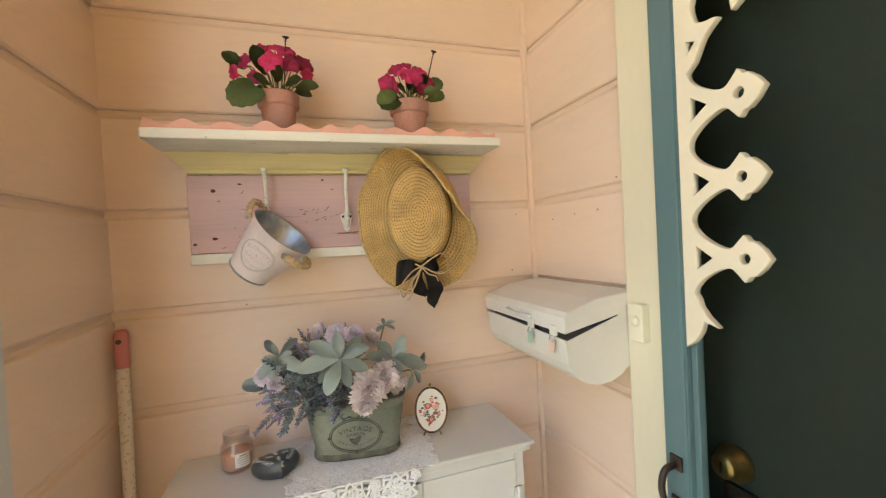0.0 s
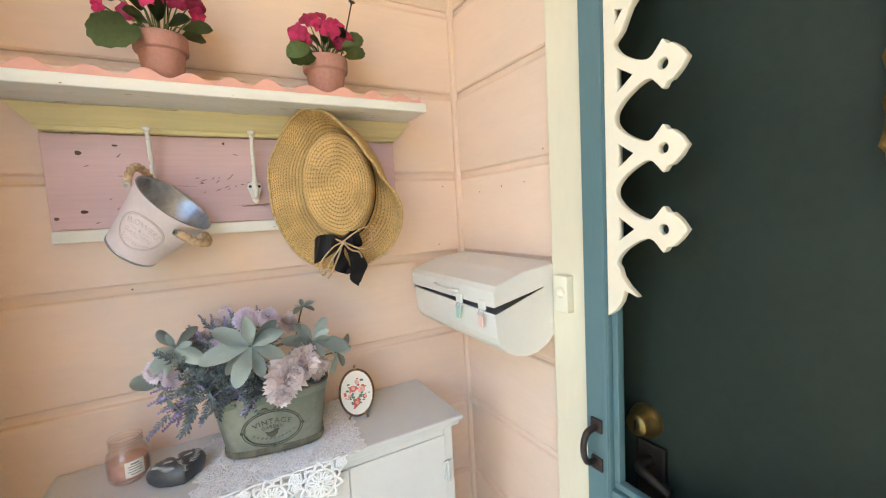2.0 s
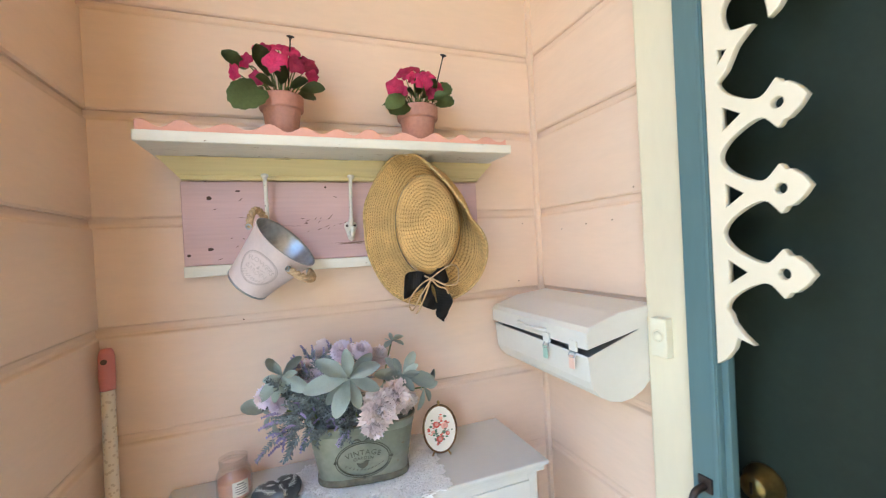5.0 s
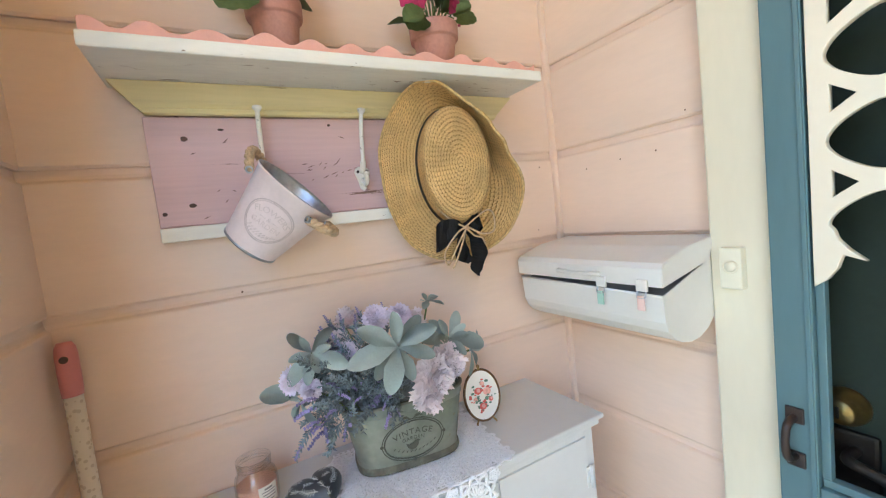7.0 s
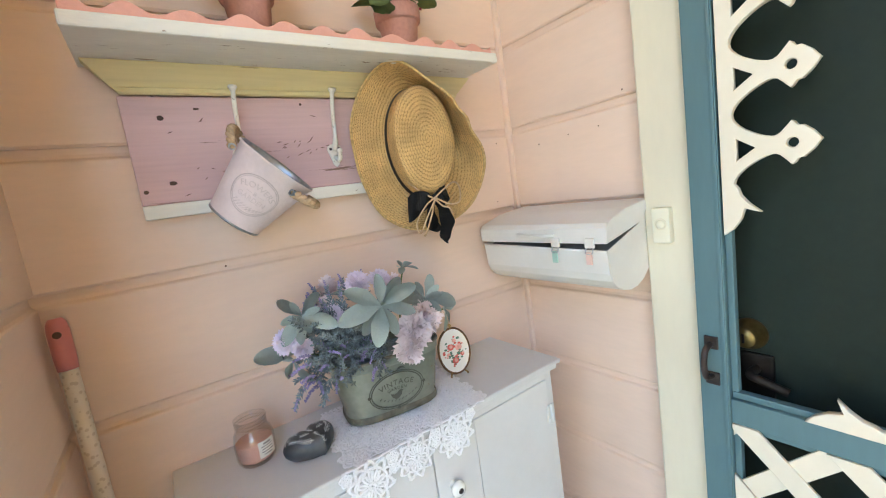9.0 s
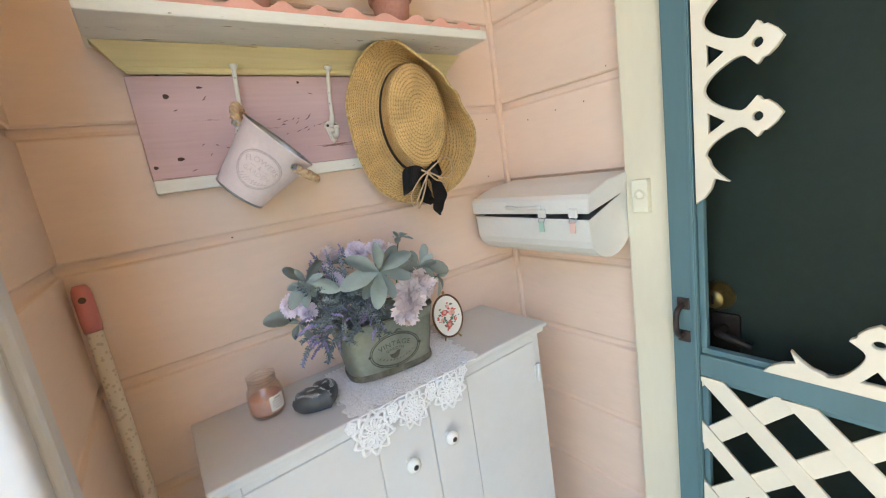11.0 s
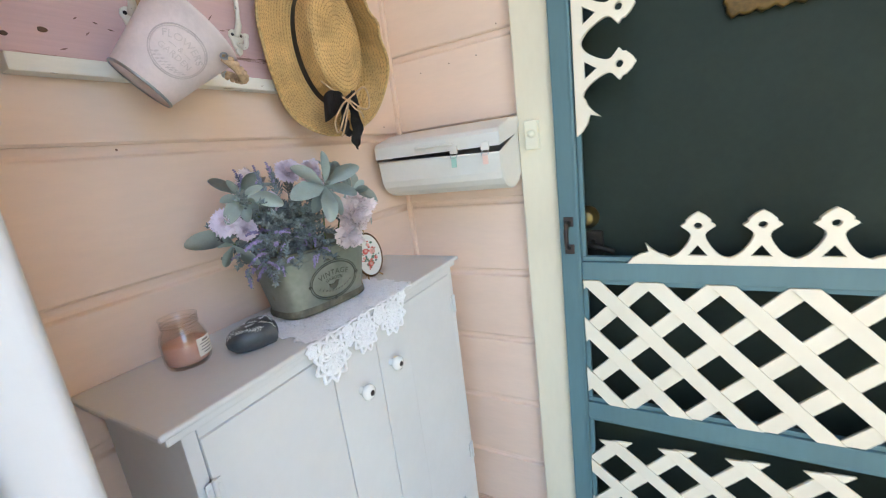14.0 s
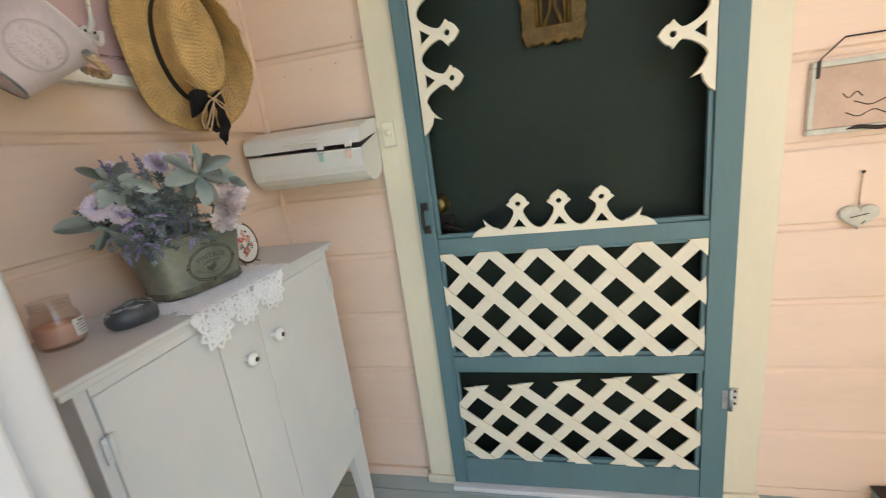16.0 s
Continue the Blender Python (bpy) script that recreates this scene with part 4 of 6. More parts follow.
for a, b in zip(rings, rings[1:]):
    mid.append(mid[-1] + sum((Vector(p) - Vector(q)).length for p, q in zip(a[::10], b[::10])) / (NA / 10))
for i in range(len(vr) - 1):   # rows of braid stand out from the surface
    for j in range(NA):
        k = (j + 1) % NA
        f = bm.faces.new((vr[i][j], vr[i][k], vr[i + 1][k], vr[i + 1][j]))
        circ = max(0.02, 2 * math.pi * (math.hypot(rings[i][0][0] - lean(rings[i][0][1]), rings[i][0][2]) + math.hypot(rings[i][NA // 4][0], rings[i][NA // 4][2])) / 2)
        for loop, (ri, aj) in zip(f.loops, ((i, j), (i, j + 1), (i + 1, j + 1), (i + 1, j))):
            loop[uvl].uv = (aj / NA * circ, mid[ri])
bm.normal_update()
lift = [(v, v.normal.copy() * -0.0007 * abs(math.sin(math.pi * mid[i] / BRAID)) ** 0.7) for i, row in enumerate(vr) for v in row]
for v, d in lift:
    v.co += d
body = part("braid", bm, STRAW, hat, smooth=True)
sol = body.modifiers.new("thick", "SOLIDIFY"); sol.thickness, sol.offset = 0.0035, 1
edge_pts = [Vector(p) for p in rings[-1]]
part("rim_cord", tube(edge_pts + edge_pts[:2], 0.0030, 6), material("straw_cord", (0.62, 0.42, 0.17), 0.8, vary=0.35, scale=200, fine=500, bump=0.8), hat, smooth=True)
bm = bmesh.new()
band = [[bm.verts.new((last[0] * s * CW * math.cos(a) + lean(y), y, last[0] * s * CH * math.sin(a))) for a in angles] for s, y in ((0.995, -0.020), (1.03, -0.005))]
for j in range(NA):
    k = (j + 1) % NA
    bm.faces.new((band[0][j], band[0][k], band[1][k], band[1][j]))
part("hat_band", bm, BLACK, hat, "black ribbon band", True)


def ribbon(points, widths, side):
    """A flat strip through points, its width along side."""
    bm = bmesh.new()
    pts = bend(points, 6)
    side = Vector(side).normalized()
    w = 1.25 * np.interp(np.linspace(0, 1, len(pts)), np.linspace(0, 1, len(widths)), widths)
    rows = [[bm.verts.new(p + side * s * q / 2 + Vector((0, 0.002 * math.sin(i * 0.9 + s), 0))) for s in (-1, 0, 1)] for i, (p, q) in enumerate(zip(pts, w))]
    for a, b in zip(rows, rows[1:]):
        for j in (0, 1):
            bm.faces.new((a[j], a[j + 1], b[j + 1], b[j]))
    bmesh.ops.solidify(bm, geom=bm.faces[:], thickness=0.0012)
    return bm


B = Vector((0.001, -0.066, -0.117))


def rel(*q):
    return [B + Vector(p) for p in q]


part("bow_loop", ribbon(rel((0, 0, 0), (-0.024, -0.004, 0.002), (-0.050, 0.000, -0.004), (-0.053, 0.012, -0.018), (-0.024, 0.010, -0.010), (0, 0.004, 0)), [0.010, 0.026, 0.034, 0.034, 0.026, 0.010], (0.1, 0, 1)), BLACK, hat, "black ribbon bow")
part("bow_loop", ribbon(rel((0, 0, 0), (0.02, -0.006, 0.008), (0.036, 0.002, 0.014), (0.038, 0.012, 0.006), (0.02, 0.010, 0.0), (0, 0.004, 0)), [0.010, 0.024, 0.030, 0.030, 0.024, 0.010], (-0.3, 0, 1)), BLACK, hat, "black ribbon bow")
part("bow_tail", ribbon(rel((0, 0.004, -0.002), (-0.008, 0.004, -0.024), (-0.002, 0.012, -0.050), (0.016, 0.014, -0.066)), [0.010, 0.020, 0.026, 0.012], (1, 0, 0.5)), BLACK, hat, "black ribbon bow")
part("bow_tail", ribbon(rel((0.002, 0.004, -0.002), (0.022, 0.002, -0.020), (0.034, 0.010, -0.052), (0.026, 0.014, -0.082), (0.030, 0.014, -0.096)), [0.010, 0.024, 0.030, 0.020, 0.002], (1, 0, -0.15)), BLACK, hat, "black ribbon bow")
for q in (((0, -0.006, 0.002), (-0.025, -0.010, -0.010), (-0.050, -0.008, -0.040), (-0.044, -0.006, -0.062), (-0.024, -0.010, -0.030), (0, -0.008, 0)),
          ((0, -0.006, 0.002), (0.022, -0.014, 0.018), (0.046, -0.014, 0.028), (0.060, -0.012, 0.016), (0.056, -0.012, -0.012), (0.030, -0.012, -0.014), (0.006, -0.010, -0.002), (0, -0.007, 0)),
          ((0, -0.006, 0), (-0.014, -0.008, -0.030), (-0.030, -0.006, -0.062), (-0.036, -0.004, -0.070)),
          ((0, -0.006, 0), (0.014, -0.010, -0.016), (0.030, -0.010, -0.022), (0.036, -0.010, -0.034)),
          ((-0.004, -0.006, 0.002), (-0.024, 0.002, 0.016), (-0.040, 0.02, 0.04))):
    part("twine", tube(bend(rel(*q), 6), 0.0018, 6), ROPE, hat, "natural jute twine bow", True)
part("twine_knot", lathe([(0, 0.005), (0.004, 0.003), (0.005, 0), (0.004, -0.003), (0, -0.005)], 10), ROPE, hat, smooth=True).location = B + Vector((0, -0.008, 0))

# ---- mailbox ----
mailbox = tagged(empty("mailbox", (EAST - 0.001, 0, 0)), "white enamelled tin mailbox with lid slightly ajar", "mailbox")
Y0, Y1 = 0.748, 1.086
XB = EAST - 0.001


def mx(line):
    return [(x - XB, z) for x, z in line]


arc = [(0.490, 1.152), (0.497, 1.136), (0.511, 1.122), (0.531, 1.112), (0.555, 1.107), (0.580, 1.109), (0.605, 1.119), (0.627, 1.137), (0.642, 1.158), (0.648, 1.180)]
body_line = [(0.486, 1.204)] + arc + [(0.648, 1.268), (0.640, 1.268)]
inner = [(0.645, 1.180)] + [(x + (0.567 - x) * 0.03, z + (1.19 - z) * 0.03) for x, z in arc[::-1]] + [(0.489, 1.204)]
part("shell", prism(mx(body_line + inner), Y0 + 0.002, Y1 - 0.002), MAILBOX, mailbox)
end = [(0.486, 1.204)] + arc + [(0.648, 1.268), (0.637, 1.268), (0.600, 1.231), (0.560, 1.222)]
part("end_cheek", prism(mx(end), Y0, Y0 + 0.0018), MAILBOX, mailbox)
part("end_cheek", prism(mx(end), Y1 - 0.0018, Y1), MAILBOX, mailbox)
part("front_lip", tube([(0.4865 - XB, Y0, 1.2035), (0.4865 - XB, Y1, 1.2035)], 0.0022, 8), MAILBOX, mailbox, smooth=True)
# solid filler: the shade of the hollow is put into its grey
part("inside", prism(mx([(0.495, 1.197), (0.50, 1.15), (0.64, 1.16), (0.64, 1.235), (0.60, 1.225)]), Y0 + 0.004, Y1 - 0.004), GAPSHADE, mailbox, "grey filler behind the gap, shade put into its colour")


def sag(ob, drop):
    """The tin has warped: its front edge sinks towards the near end."""
    for v in ob.data.vertices:
        w = max(0.0, min(1.0, (0.600 - XB - v.co.x) / 0.10)) * max(0.0, min(1.0, (v.co.z - 1.165) / 0.03))
        v.co.z -= drop * w * (Y1 - v.co.y) / (Y1 - Y0)


for ob in mailbox.children:
    sag(ob, 0.008)
lid = part("lid", prism(mx([(0.482, 1.211), (0.4815, 1.240), (0.488, 1.249), (0.552, 1.268), (0.640, 1.277), (0.642, 1.274), (0.553, 1.265), (0.489, 1.246), (0.484, 1.239), (0.4845, 1.211)]), Y0 - 0.003, Y1 + 0.003), MAILBOX, mailbox, "hinged lid standing slightly open")
for y in (Y0 - 0.0048, Y1 + 0.0032):
    part("lid_end", prism(mx([(0.483, 1.212), (0.482, 1.240), (0.489, 1.248), (0.552, 1.267), (0.640, 1.275), (0.604, 1.236), (0.566, 1.228)]), y, y + 0.0015), MAILBOX, lid)
part("hinge_rod", tube([(0.641 - XB, Y0 - 0.002, 1.272), (0.641 - XB, Y1 + 0.002, 1.272)], 0.003, 8), MAILBOX, mailbox, smooth=True)
part("lid_handle", tube(bend([(0.481 - XB, 0.962, 1.227), (0.476 - XB, 0.956, 1.227), (0.474 - XB, 0.930, 1.226), (0.474 - XB, 0.895, 1.226), (0.476 - XB, 0.868, 1.226), (0.481 - XB, 0.862, 1.225)], 5), [0.0045] * 10 + [0.0032] * 8 + [0.0045] * 8, 8), MAILBOX, lid, "white cast handle", True)
for y, mat, lab in ((0.858, MINT, "mint green clasp tab"), (0.778, SALMON, "salmon pink clasp tab")):
    c = part("clasp", box(0.476 - XB, 0.4815 - XB, y - 0.010, y + 0.010, 1.203, 1.222, 0.002), MAILBOX, mailbox)
    part("clasp_wire", tube(bend([(0.4785 - XB, y - 0.007, 1.205), (0.474 - XB, y - 0.007, 1.194), (0.474 - XB, y + 0.007, 1.194), (0.4785 - XB, y + 0.007, 1.205)], 4), 0.0014, 6), ZINC, c, smooth=True)
    part("clasp_tab", box(0.4725 - XB, 0.476 - XB, y - 0.0065, y + 0.0065, 1.172, 1.196, 0.0015), mat, c, lab)

# ---- cabinet ----
CT = 0.952
cabinet = tagged(empty("cabinet"), "old white painted two-door cabinet on tapered legs", "cabinet")
bm = box(-0.228, 0.490, 0.886, BACK - 0.002, CT - 0.009, CT, 0.004, 3)
box(-0.220, 0.482, 0.893, BACK - 0.003, CT - 0.0215, CT - 0.0092, 0.003, 2, bm)
part("top", bm, CABINET, cabinet)
part("side", box(-0.202, -0.186, 0.914, 1.108, 0.30, CT - 0.022, 0.002), CABINET, cabinet)
part("side", box(0.450, 0.466, 0.914, 1.108, 0.30, CT - 0.022, 0.002), CABINET, cabinet)
part("back", box(-0.185, 0.449, 1.100, 1.107, 0.30, CT - 0.022, 0.001), CABINET, cabinet)
part("bottom", box(-0.185, 0.449, 0.922, 1.099, 0.300, 0.316, 0.001), CABINET, cabinet)
part("face_stile", box(-0.203, -0.186, 0.899, 0.9135, 0.30, CT - 0.022, 0.002), CABINET, cabinet)
part("face_stile", box(0.4465, 0.467, 0.899, 0.9135, 0.30, CT - 0.022, 0.002), CABINET, cabinet)
part("top_rail", box(-0.1855, 0.446, 0.898, 0.9135, 0.9165, CT - 0.022, 0.001), CABINET, cabinet)
for x0, x1 in ((-0.203, -0.131), (0.395, 0.467)):
    left = x0 < 0
    line = [(x0, 0.2995), (x1, 0.2995), (x0 + 0.034, 0.0), (x0, 0.0)] if left else [(x0, 0.2995), (x1, 0.2995), (x1, 0.0), (x1 - 0.034, 0.0)]
    part("leg", prism(line, 0.899, 0.925, 0.002), CABINET, cabinet)
    part("leg", prism([(x, z) for x, z in line], 1.085, 1.107, 0.002), CABINET, cabinet)
for x0, x1, xs, knob, lab in ((-0.1852, 0.1410, (0.028, 0.1410), (0.082, 0.816), "left"), (0.1435, 0.4458, (0.1435, 0.240), (0.174, 0.823), "right")):
    d = part("cabinet_door", box(x0, x1, 0.898, 0.9035, 0.304, 0.9160, 0.0010), CABINET, cabinet)
    part("inner_stile", box(xs[0], xs[1], 0.8935, 0.8978, 0.3045, 0.9155, 0.002), CABINET, d)
    q = (x0, xs[0] - 0.002) if lab == "left" else (xs[1] + 0.002, x1)
    part("panel", box(q[0], q[1], 0.8955, 0.8978, 0.3045, 0.9155, 0.001), CABINET, d)
    k = part("knob", lathe([(0.007, 0.0), (0.0065, 0.008), (0.012, 0.012), (0.0145, 0.017), (0.0135, 0.022), (0.008, 0.0255), (0.0, 0.026)], 24), PORCELAIN, d, "white porcelain knob", True)
    k.matrix_basis = pose(knob[0], 0.8935, knob[1], 90, 0, 0)
    part("knob_screw", lathe([(0.0, 0.003), (0.0045, 0.002), (0.0055, 0.0)], 12), DARKMETAL, k, smooth=True).location = (0, 0, 0.0252)
    hx = x0 - 0.001 if lab == "left" else x1 + 0.004
    for z in (0.838, 0.405):
        h = part("hinge", box(hx - 0.010, hx + 0.010, 0.8925, 0.8955, z - 0.020, z + 0.020, 0.001), CABINET, d, "paint-covered butt hinge")
        part("hinge_barrel", tube([(hx, 0.891, z - 0.022), (hx, 0.891, z + 0.022)], 0.0035, 8), CABINET, h, smooth=True)
        for sx in (-0.006, 0.006):
            for sz in (-0.012, 0.012):
                part("screw", lathe([(0.0, 0.0012), (0.0022, 0.0008), (0.0025, 0)], 8), CABINET, h).matrix_basis = pose(hx + sx, 0.8925, z + sz, 90, 0, 0)

# ---- crochet runner ----
doily = tagged(empty("crochet_runner", (0, 0, CT)), "white crocheted lace runner hanging over the cabinet edge", "lace runner")


def rosette(r, petals, seed, cord=0.0016):
    """A crocheted rosette in the xy plane: a tight heart, looped petals, a worked ring and a scalloped edge with picots."""
    rnd = random.Random(seed)
    bm = bmesh.new()

    def loop(pts, rad):
        tube(pts + pts[:2], rad, 5, bm, False)

    def at_(rad, a, up=0.0006):
        return Vector((rad * math.cos(a) + rnd.gauss(0, 0.0003), rad * math.sin(a) + rnd.gauss(0, 0.0003), up + rnd.gauss(0.0003, 0.0003)))
    step = 2 * math.pi / petals
    loop([at_(r * 0.13, i * math.pi / 5, 0.0014) for i in range(10)], cord * 1.3)
    for k in range(petals):
        a = k * step
        # petal loop
        loop([at_(r * (0.40 + 0.20 * math.cos(t)), a + 0.30 * step * math.sin(t), 0.0012) for t in np.linspace(0, 2 * math.pi, 9)[:-1]], cord)
        # scallop from spoke to spoke, standing out from the ring
        tube([at_(r * (0.70 + 0.28 * math.sin(math.pi * t)), a + step * (t - 0.5) * 1.05) for t in np.linspace(0, 1, 7)], cord * 1.1, 5, bm, False)
        tube([at_(r * 0.60, a), at_(r * 0.70, a + 0.5 * step)], cord * 0.9, 5, bm, False)
        tube([at_(r * 0.60, a), at_(r * 0.70, a - 0.5 * step)], cord * 0.9, 5, bm, False)
        loop([at_(r * (1.02 + 0.045 * math.cos(t)), a + 0.075 * math.sin(t)) for t in np.linspace(0, 2 * math.pi, 7)[:-1]], cord * 0.8)
    loop([at_(r * 0.70, i * step / 2) for i in range(petals * 2)], cord)
    me = bpy.data.meshes.new("rosette"); bm.to_mesh(me); bm.free(); me.materials.append(LACE)
    return me


ros = [rosette(0.0255, 7, 3, 0.0027), rosette(0.0255, 8, 8, 0.0026), rosette(0.039, 10, 5, 0.0027), rosette(0.011, 5, 6, 0.0018)]
rnd = random.Random(2)
for i in range(6):   # the cloth that lies on the top, skewed a little
    for j in range(5):
        x, y = 0.020 + i * 0.0478 + 0.004 * j - 0.006, 0.910 + j * 0.0470 - i * 0.0008
        if y > 1.095:
            continue
        ob = new("rosette", ros[(i + j) % 2]); ob.parent = doily
        ob.matrix_basis = pose(x, y, 0.0016, rnd.uniform(-1.5, 1.5), rnd.uniform(-1.5, 1.5), rnd.uniform(0, 90)) @ Matrix.Diagonal((1, 1, 0.6, 1))
        if i < 5 and j < 3:
            ob = new("rosette", ros[3]); ob.parent = doily   # joining star between four rosettes
            ob.matrix_basis = pose(x + 0.026, y + 0.0235, 0.0022, 0, 0, rnd.uniform(0, 90))
for x, z, s, k in ((0.022, -0.036, 1.0, 2), (0.104, -0.031, 0.88, 2), (0.187, -0.033, 0.94, 2), (0.063, -0.010, 1.0, 3), (0.146, -0.010, 1.0, 3), (0.063, -0.028, 0.8, 3), (0.146, -0.026, 0.8, 3), (0.225, -0.008, 0.9, 3), (-0.016, -0.008, 0.9, 3)):
    ob = new("rosette", ros[k]); ob.parent = doily   # the three that hang over the edge
    ob.matrix_basis = pose(x, 0.8805, z, 90 + rnd.uniform(-4, 2), 0, rnd.uniform(-3, 3)) @ pose(0, 0, 0, 0, 0, rnd.uniform(0, 60)) @ Matrix.Scale(s, 4)
bm = bmesh.new()   # the worked ground under the rosettes: small open meshes
CELL, BAR = 0.0092, 0.0026
for i in range(29):
    for j in range(22):
        x, y = 0.006 + i * CELL + 0.0006 * j, 0.890 + j * CELL - 0.0001 * i
        h = 0.0009 + 0.0004 * math.sin(i * 1.7) * math.sin(j * 2.1)
        o = [bm.verts.new((x + a * CELL, y + b * CELL, h)) for a, b in ((0, 0), (1, 0), (1, 1), (0, 1))]
        n_ = [bm.verts.new((x + BAR + a * (CELL - 2 * BAR) + rnd.gauss(0, 0.0003), y + BAR + b * (CELL - 2 * BAR) + rnd.gauss(0, 0.0003), h + 0.0006)) for a, b in ((0, 0), (1, 0), (1, 1), (0, 1))]
        for k in range(4):
            bm.faces.new((o[k], o[(k + 1) % 4], n_[(k + 1) % 4], n_[k]))
part("mesh_ground", bm, LACE, doily)
line = [Vector((-0.020 + 0.010 * i, 0.8825 + 0.0012 * math.sin(i * 1.9), 0.0012 + 0.0008 * math.sin(i * 2.7))) for i in range(27)]
part("edge_cord", tube(line, 0.0021, 6), LACE, doily, smooth=True)

# ---- tin planter with flowers ----
planter = tagged(empty("tin_planter", (0.1315, 1.007, CT + 0.0055), -9), "oblong green patina tin planter full of artificial flowers", "planter")


def oblong(hx, hy, z, n=64):
    """A rounded oblong ring."""
    out = []
    for i in range(n):
        a = 2 * math.pi * i / n
        c, s = math.cos(a), math.sin(a)
        p = 2.0 / 3.4
        out.append((hx * math.copysign(abs(c) ** p, c), hy * math.copysign(abs(s) ** p, s), z))
    return out


def skin(rings, close_first=False):
    bm = bmesh.new()
    v = [[bm.verts.new(p) for p in r] for r in rings]
    for a, b in zip(v, v[1:]):
        for i in range(len(a)):
            k = (i + 1) % len(a)
            bm.faces.new((a[i], a[k], b[k], b[i]))
    if close_first:
        bm.faces.new(v[0][::-1])
    return bm


PZ = 0.117
part("tin_body", skin([oblong(0.084, 0.050, 0), oblong(0.087, 0.053, 0.002), oblong(0.0875, 0.0535, 0.010), oblong(0.086, 0.052, 0.013), oblong(0.0945, 0.058, 0.060), oblong(0.1025, 0.063, PZ - 0.008), oblong(0.1025, 0.063, PZ),
                       oblong(0.100, 0.061, PZ), oblong(0.098, 0.059, PZ - 0.02)], True), PLANTER, planter, smooth=True)
part("rolled_rim", tube([Vector(p) for p in oblong(0.1035, 0.064, PZ)] + [Vector(p) for p in oblong(0.1035, 0.064, PZ)[:2]], 0.003, 8), RUSTTIN, planter, smooth=True)
part("foot_band", skin([oblong(0.0885, 0.0545, 0.003), oblong(0.0895, 0.0555, 0.006), oblong(0.0890, 0.0550, 0.013), oblong(0.0880, 0.0540, 0.0155)]), RUSTTIN, planter, "rusty brown foot band", True)
part("rim_band", skin([oblong(0.1012, 0.0628, PZ - 0.0165), oblong(0.1032, 0.0642, PZ - 0.0145), oblong(0.1036, 0.0642, PZ - 0.003)]), PLANTER, planter, smooth=True)
part("moss", skin([oblong(0.097, 0.058, PZ - 0.012), oblong(0.06, 0.035, PZ - 0.006), oblong(0.004, 0.004, PZ - 0.004)]), LAVLEAF, planter)


def tin_art(me, name, mat=INK):
    """Art on the planter's sloping front: x along, y up from the middle of the face."""
    def f(c):
        h = 0.053 + c.y
        return Vector((c.x, -(0.0525 + 0.0115 * h / 0.1) - 0.0008 - max(0, c.z), h))
    part(name, remap(me, f), mat, planter)


def at(me, x, y):
    return remap(me, lambda c: c + Vector((x, y, 0)))


tin_art(oval_ring(0.052, 0.036, 0.0008), "printed_oval")
tin_art(oval_ring(0.0485, 0.0325, 0.0013), "printed_oval")
tin_art(at(arch(lettering("VINTAGE", 0.0145, 0.0003, 1.15), 0.09), 0, 0.0135), "lettering")
tin_art(at(arch(lettering("GARDEN", 0.0085, 0.0003, 1.15), 0.09), 0, 0.0025), "lettering")
bird = [(-0.010, -0.006), (-0.013, 0.001), (-0.007, -0.001), (-0.001, 0.000), (0.004, 0.004), (0.007, 0.0045), (0.011, 0.003), (0.0085, 0.001), (0.007, -0.005), (0.002, -0.010), (-0.004, -0.011)]
tin_art(at(plate([bird], 0.0008, 0.0002), 0, -0.007), "printed_bird")
for k in range(11):
    for s in (-1, 1):
        u = (k - 5) / 5
        tin_art(at(plate([[(0, 0), (0.0016, 0.0006), (0.0034, 0.0030), (0.0008, 0.0018)]], 0.0008, 0.0002), u * 0.034, -0.0225 + 0.011 * u * u), "printed_sprig")
for x, y in ((-0.052, 0), (0.052, 0), (0, -0.036)):
    tin_art(at(plate([ring_points(0, 0, 0.0028)], 0.001, 0.0002), x, y), "printed_dot")
for s in (-1, 1):
    tin_art(at(plate([[(s * 0.002, 0), (s * 0.008, 0.006), (s * 0.014, 0.0055), (s * 0.019, 0.001), (s * 0.013, 0.003), (s * 0.008, 0.002)]], 0.0008, 0.0002), 0, 0.036), "printed_scroll")


def W(x, y, z):
    """World place to the planter's own axes."""
    return planter.matrix_basis.inverted() @ Vector((x, y, z))


rnd = random.Random(21)
sage = [leaf_mesh("sage_leaf", 0.082, 0.032, SAGE, 0.42, 0.22, tip=0, wavy=0.02, n=12, m=6), leaf_mesh("sage_leaf", 0.074, 0.0265, SAGE, 0.38, 0.18, tip=0, wavy=0.03, n=12, m=6), leaf_mesh("sage_leaf", 0.066, 0.0235, SAGE, 0.28, 0.30, tip=0, wavy=0.02, n=12, m=6)]


def toward_w(d):
    return planter.matrix_basis.inverted().to_3x3() @ Vector(d)


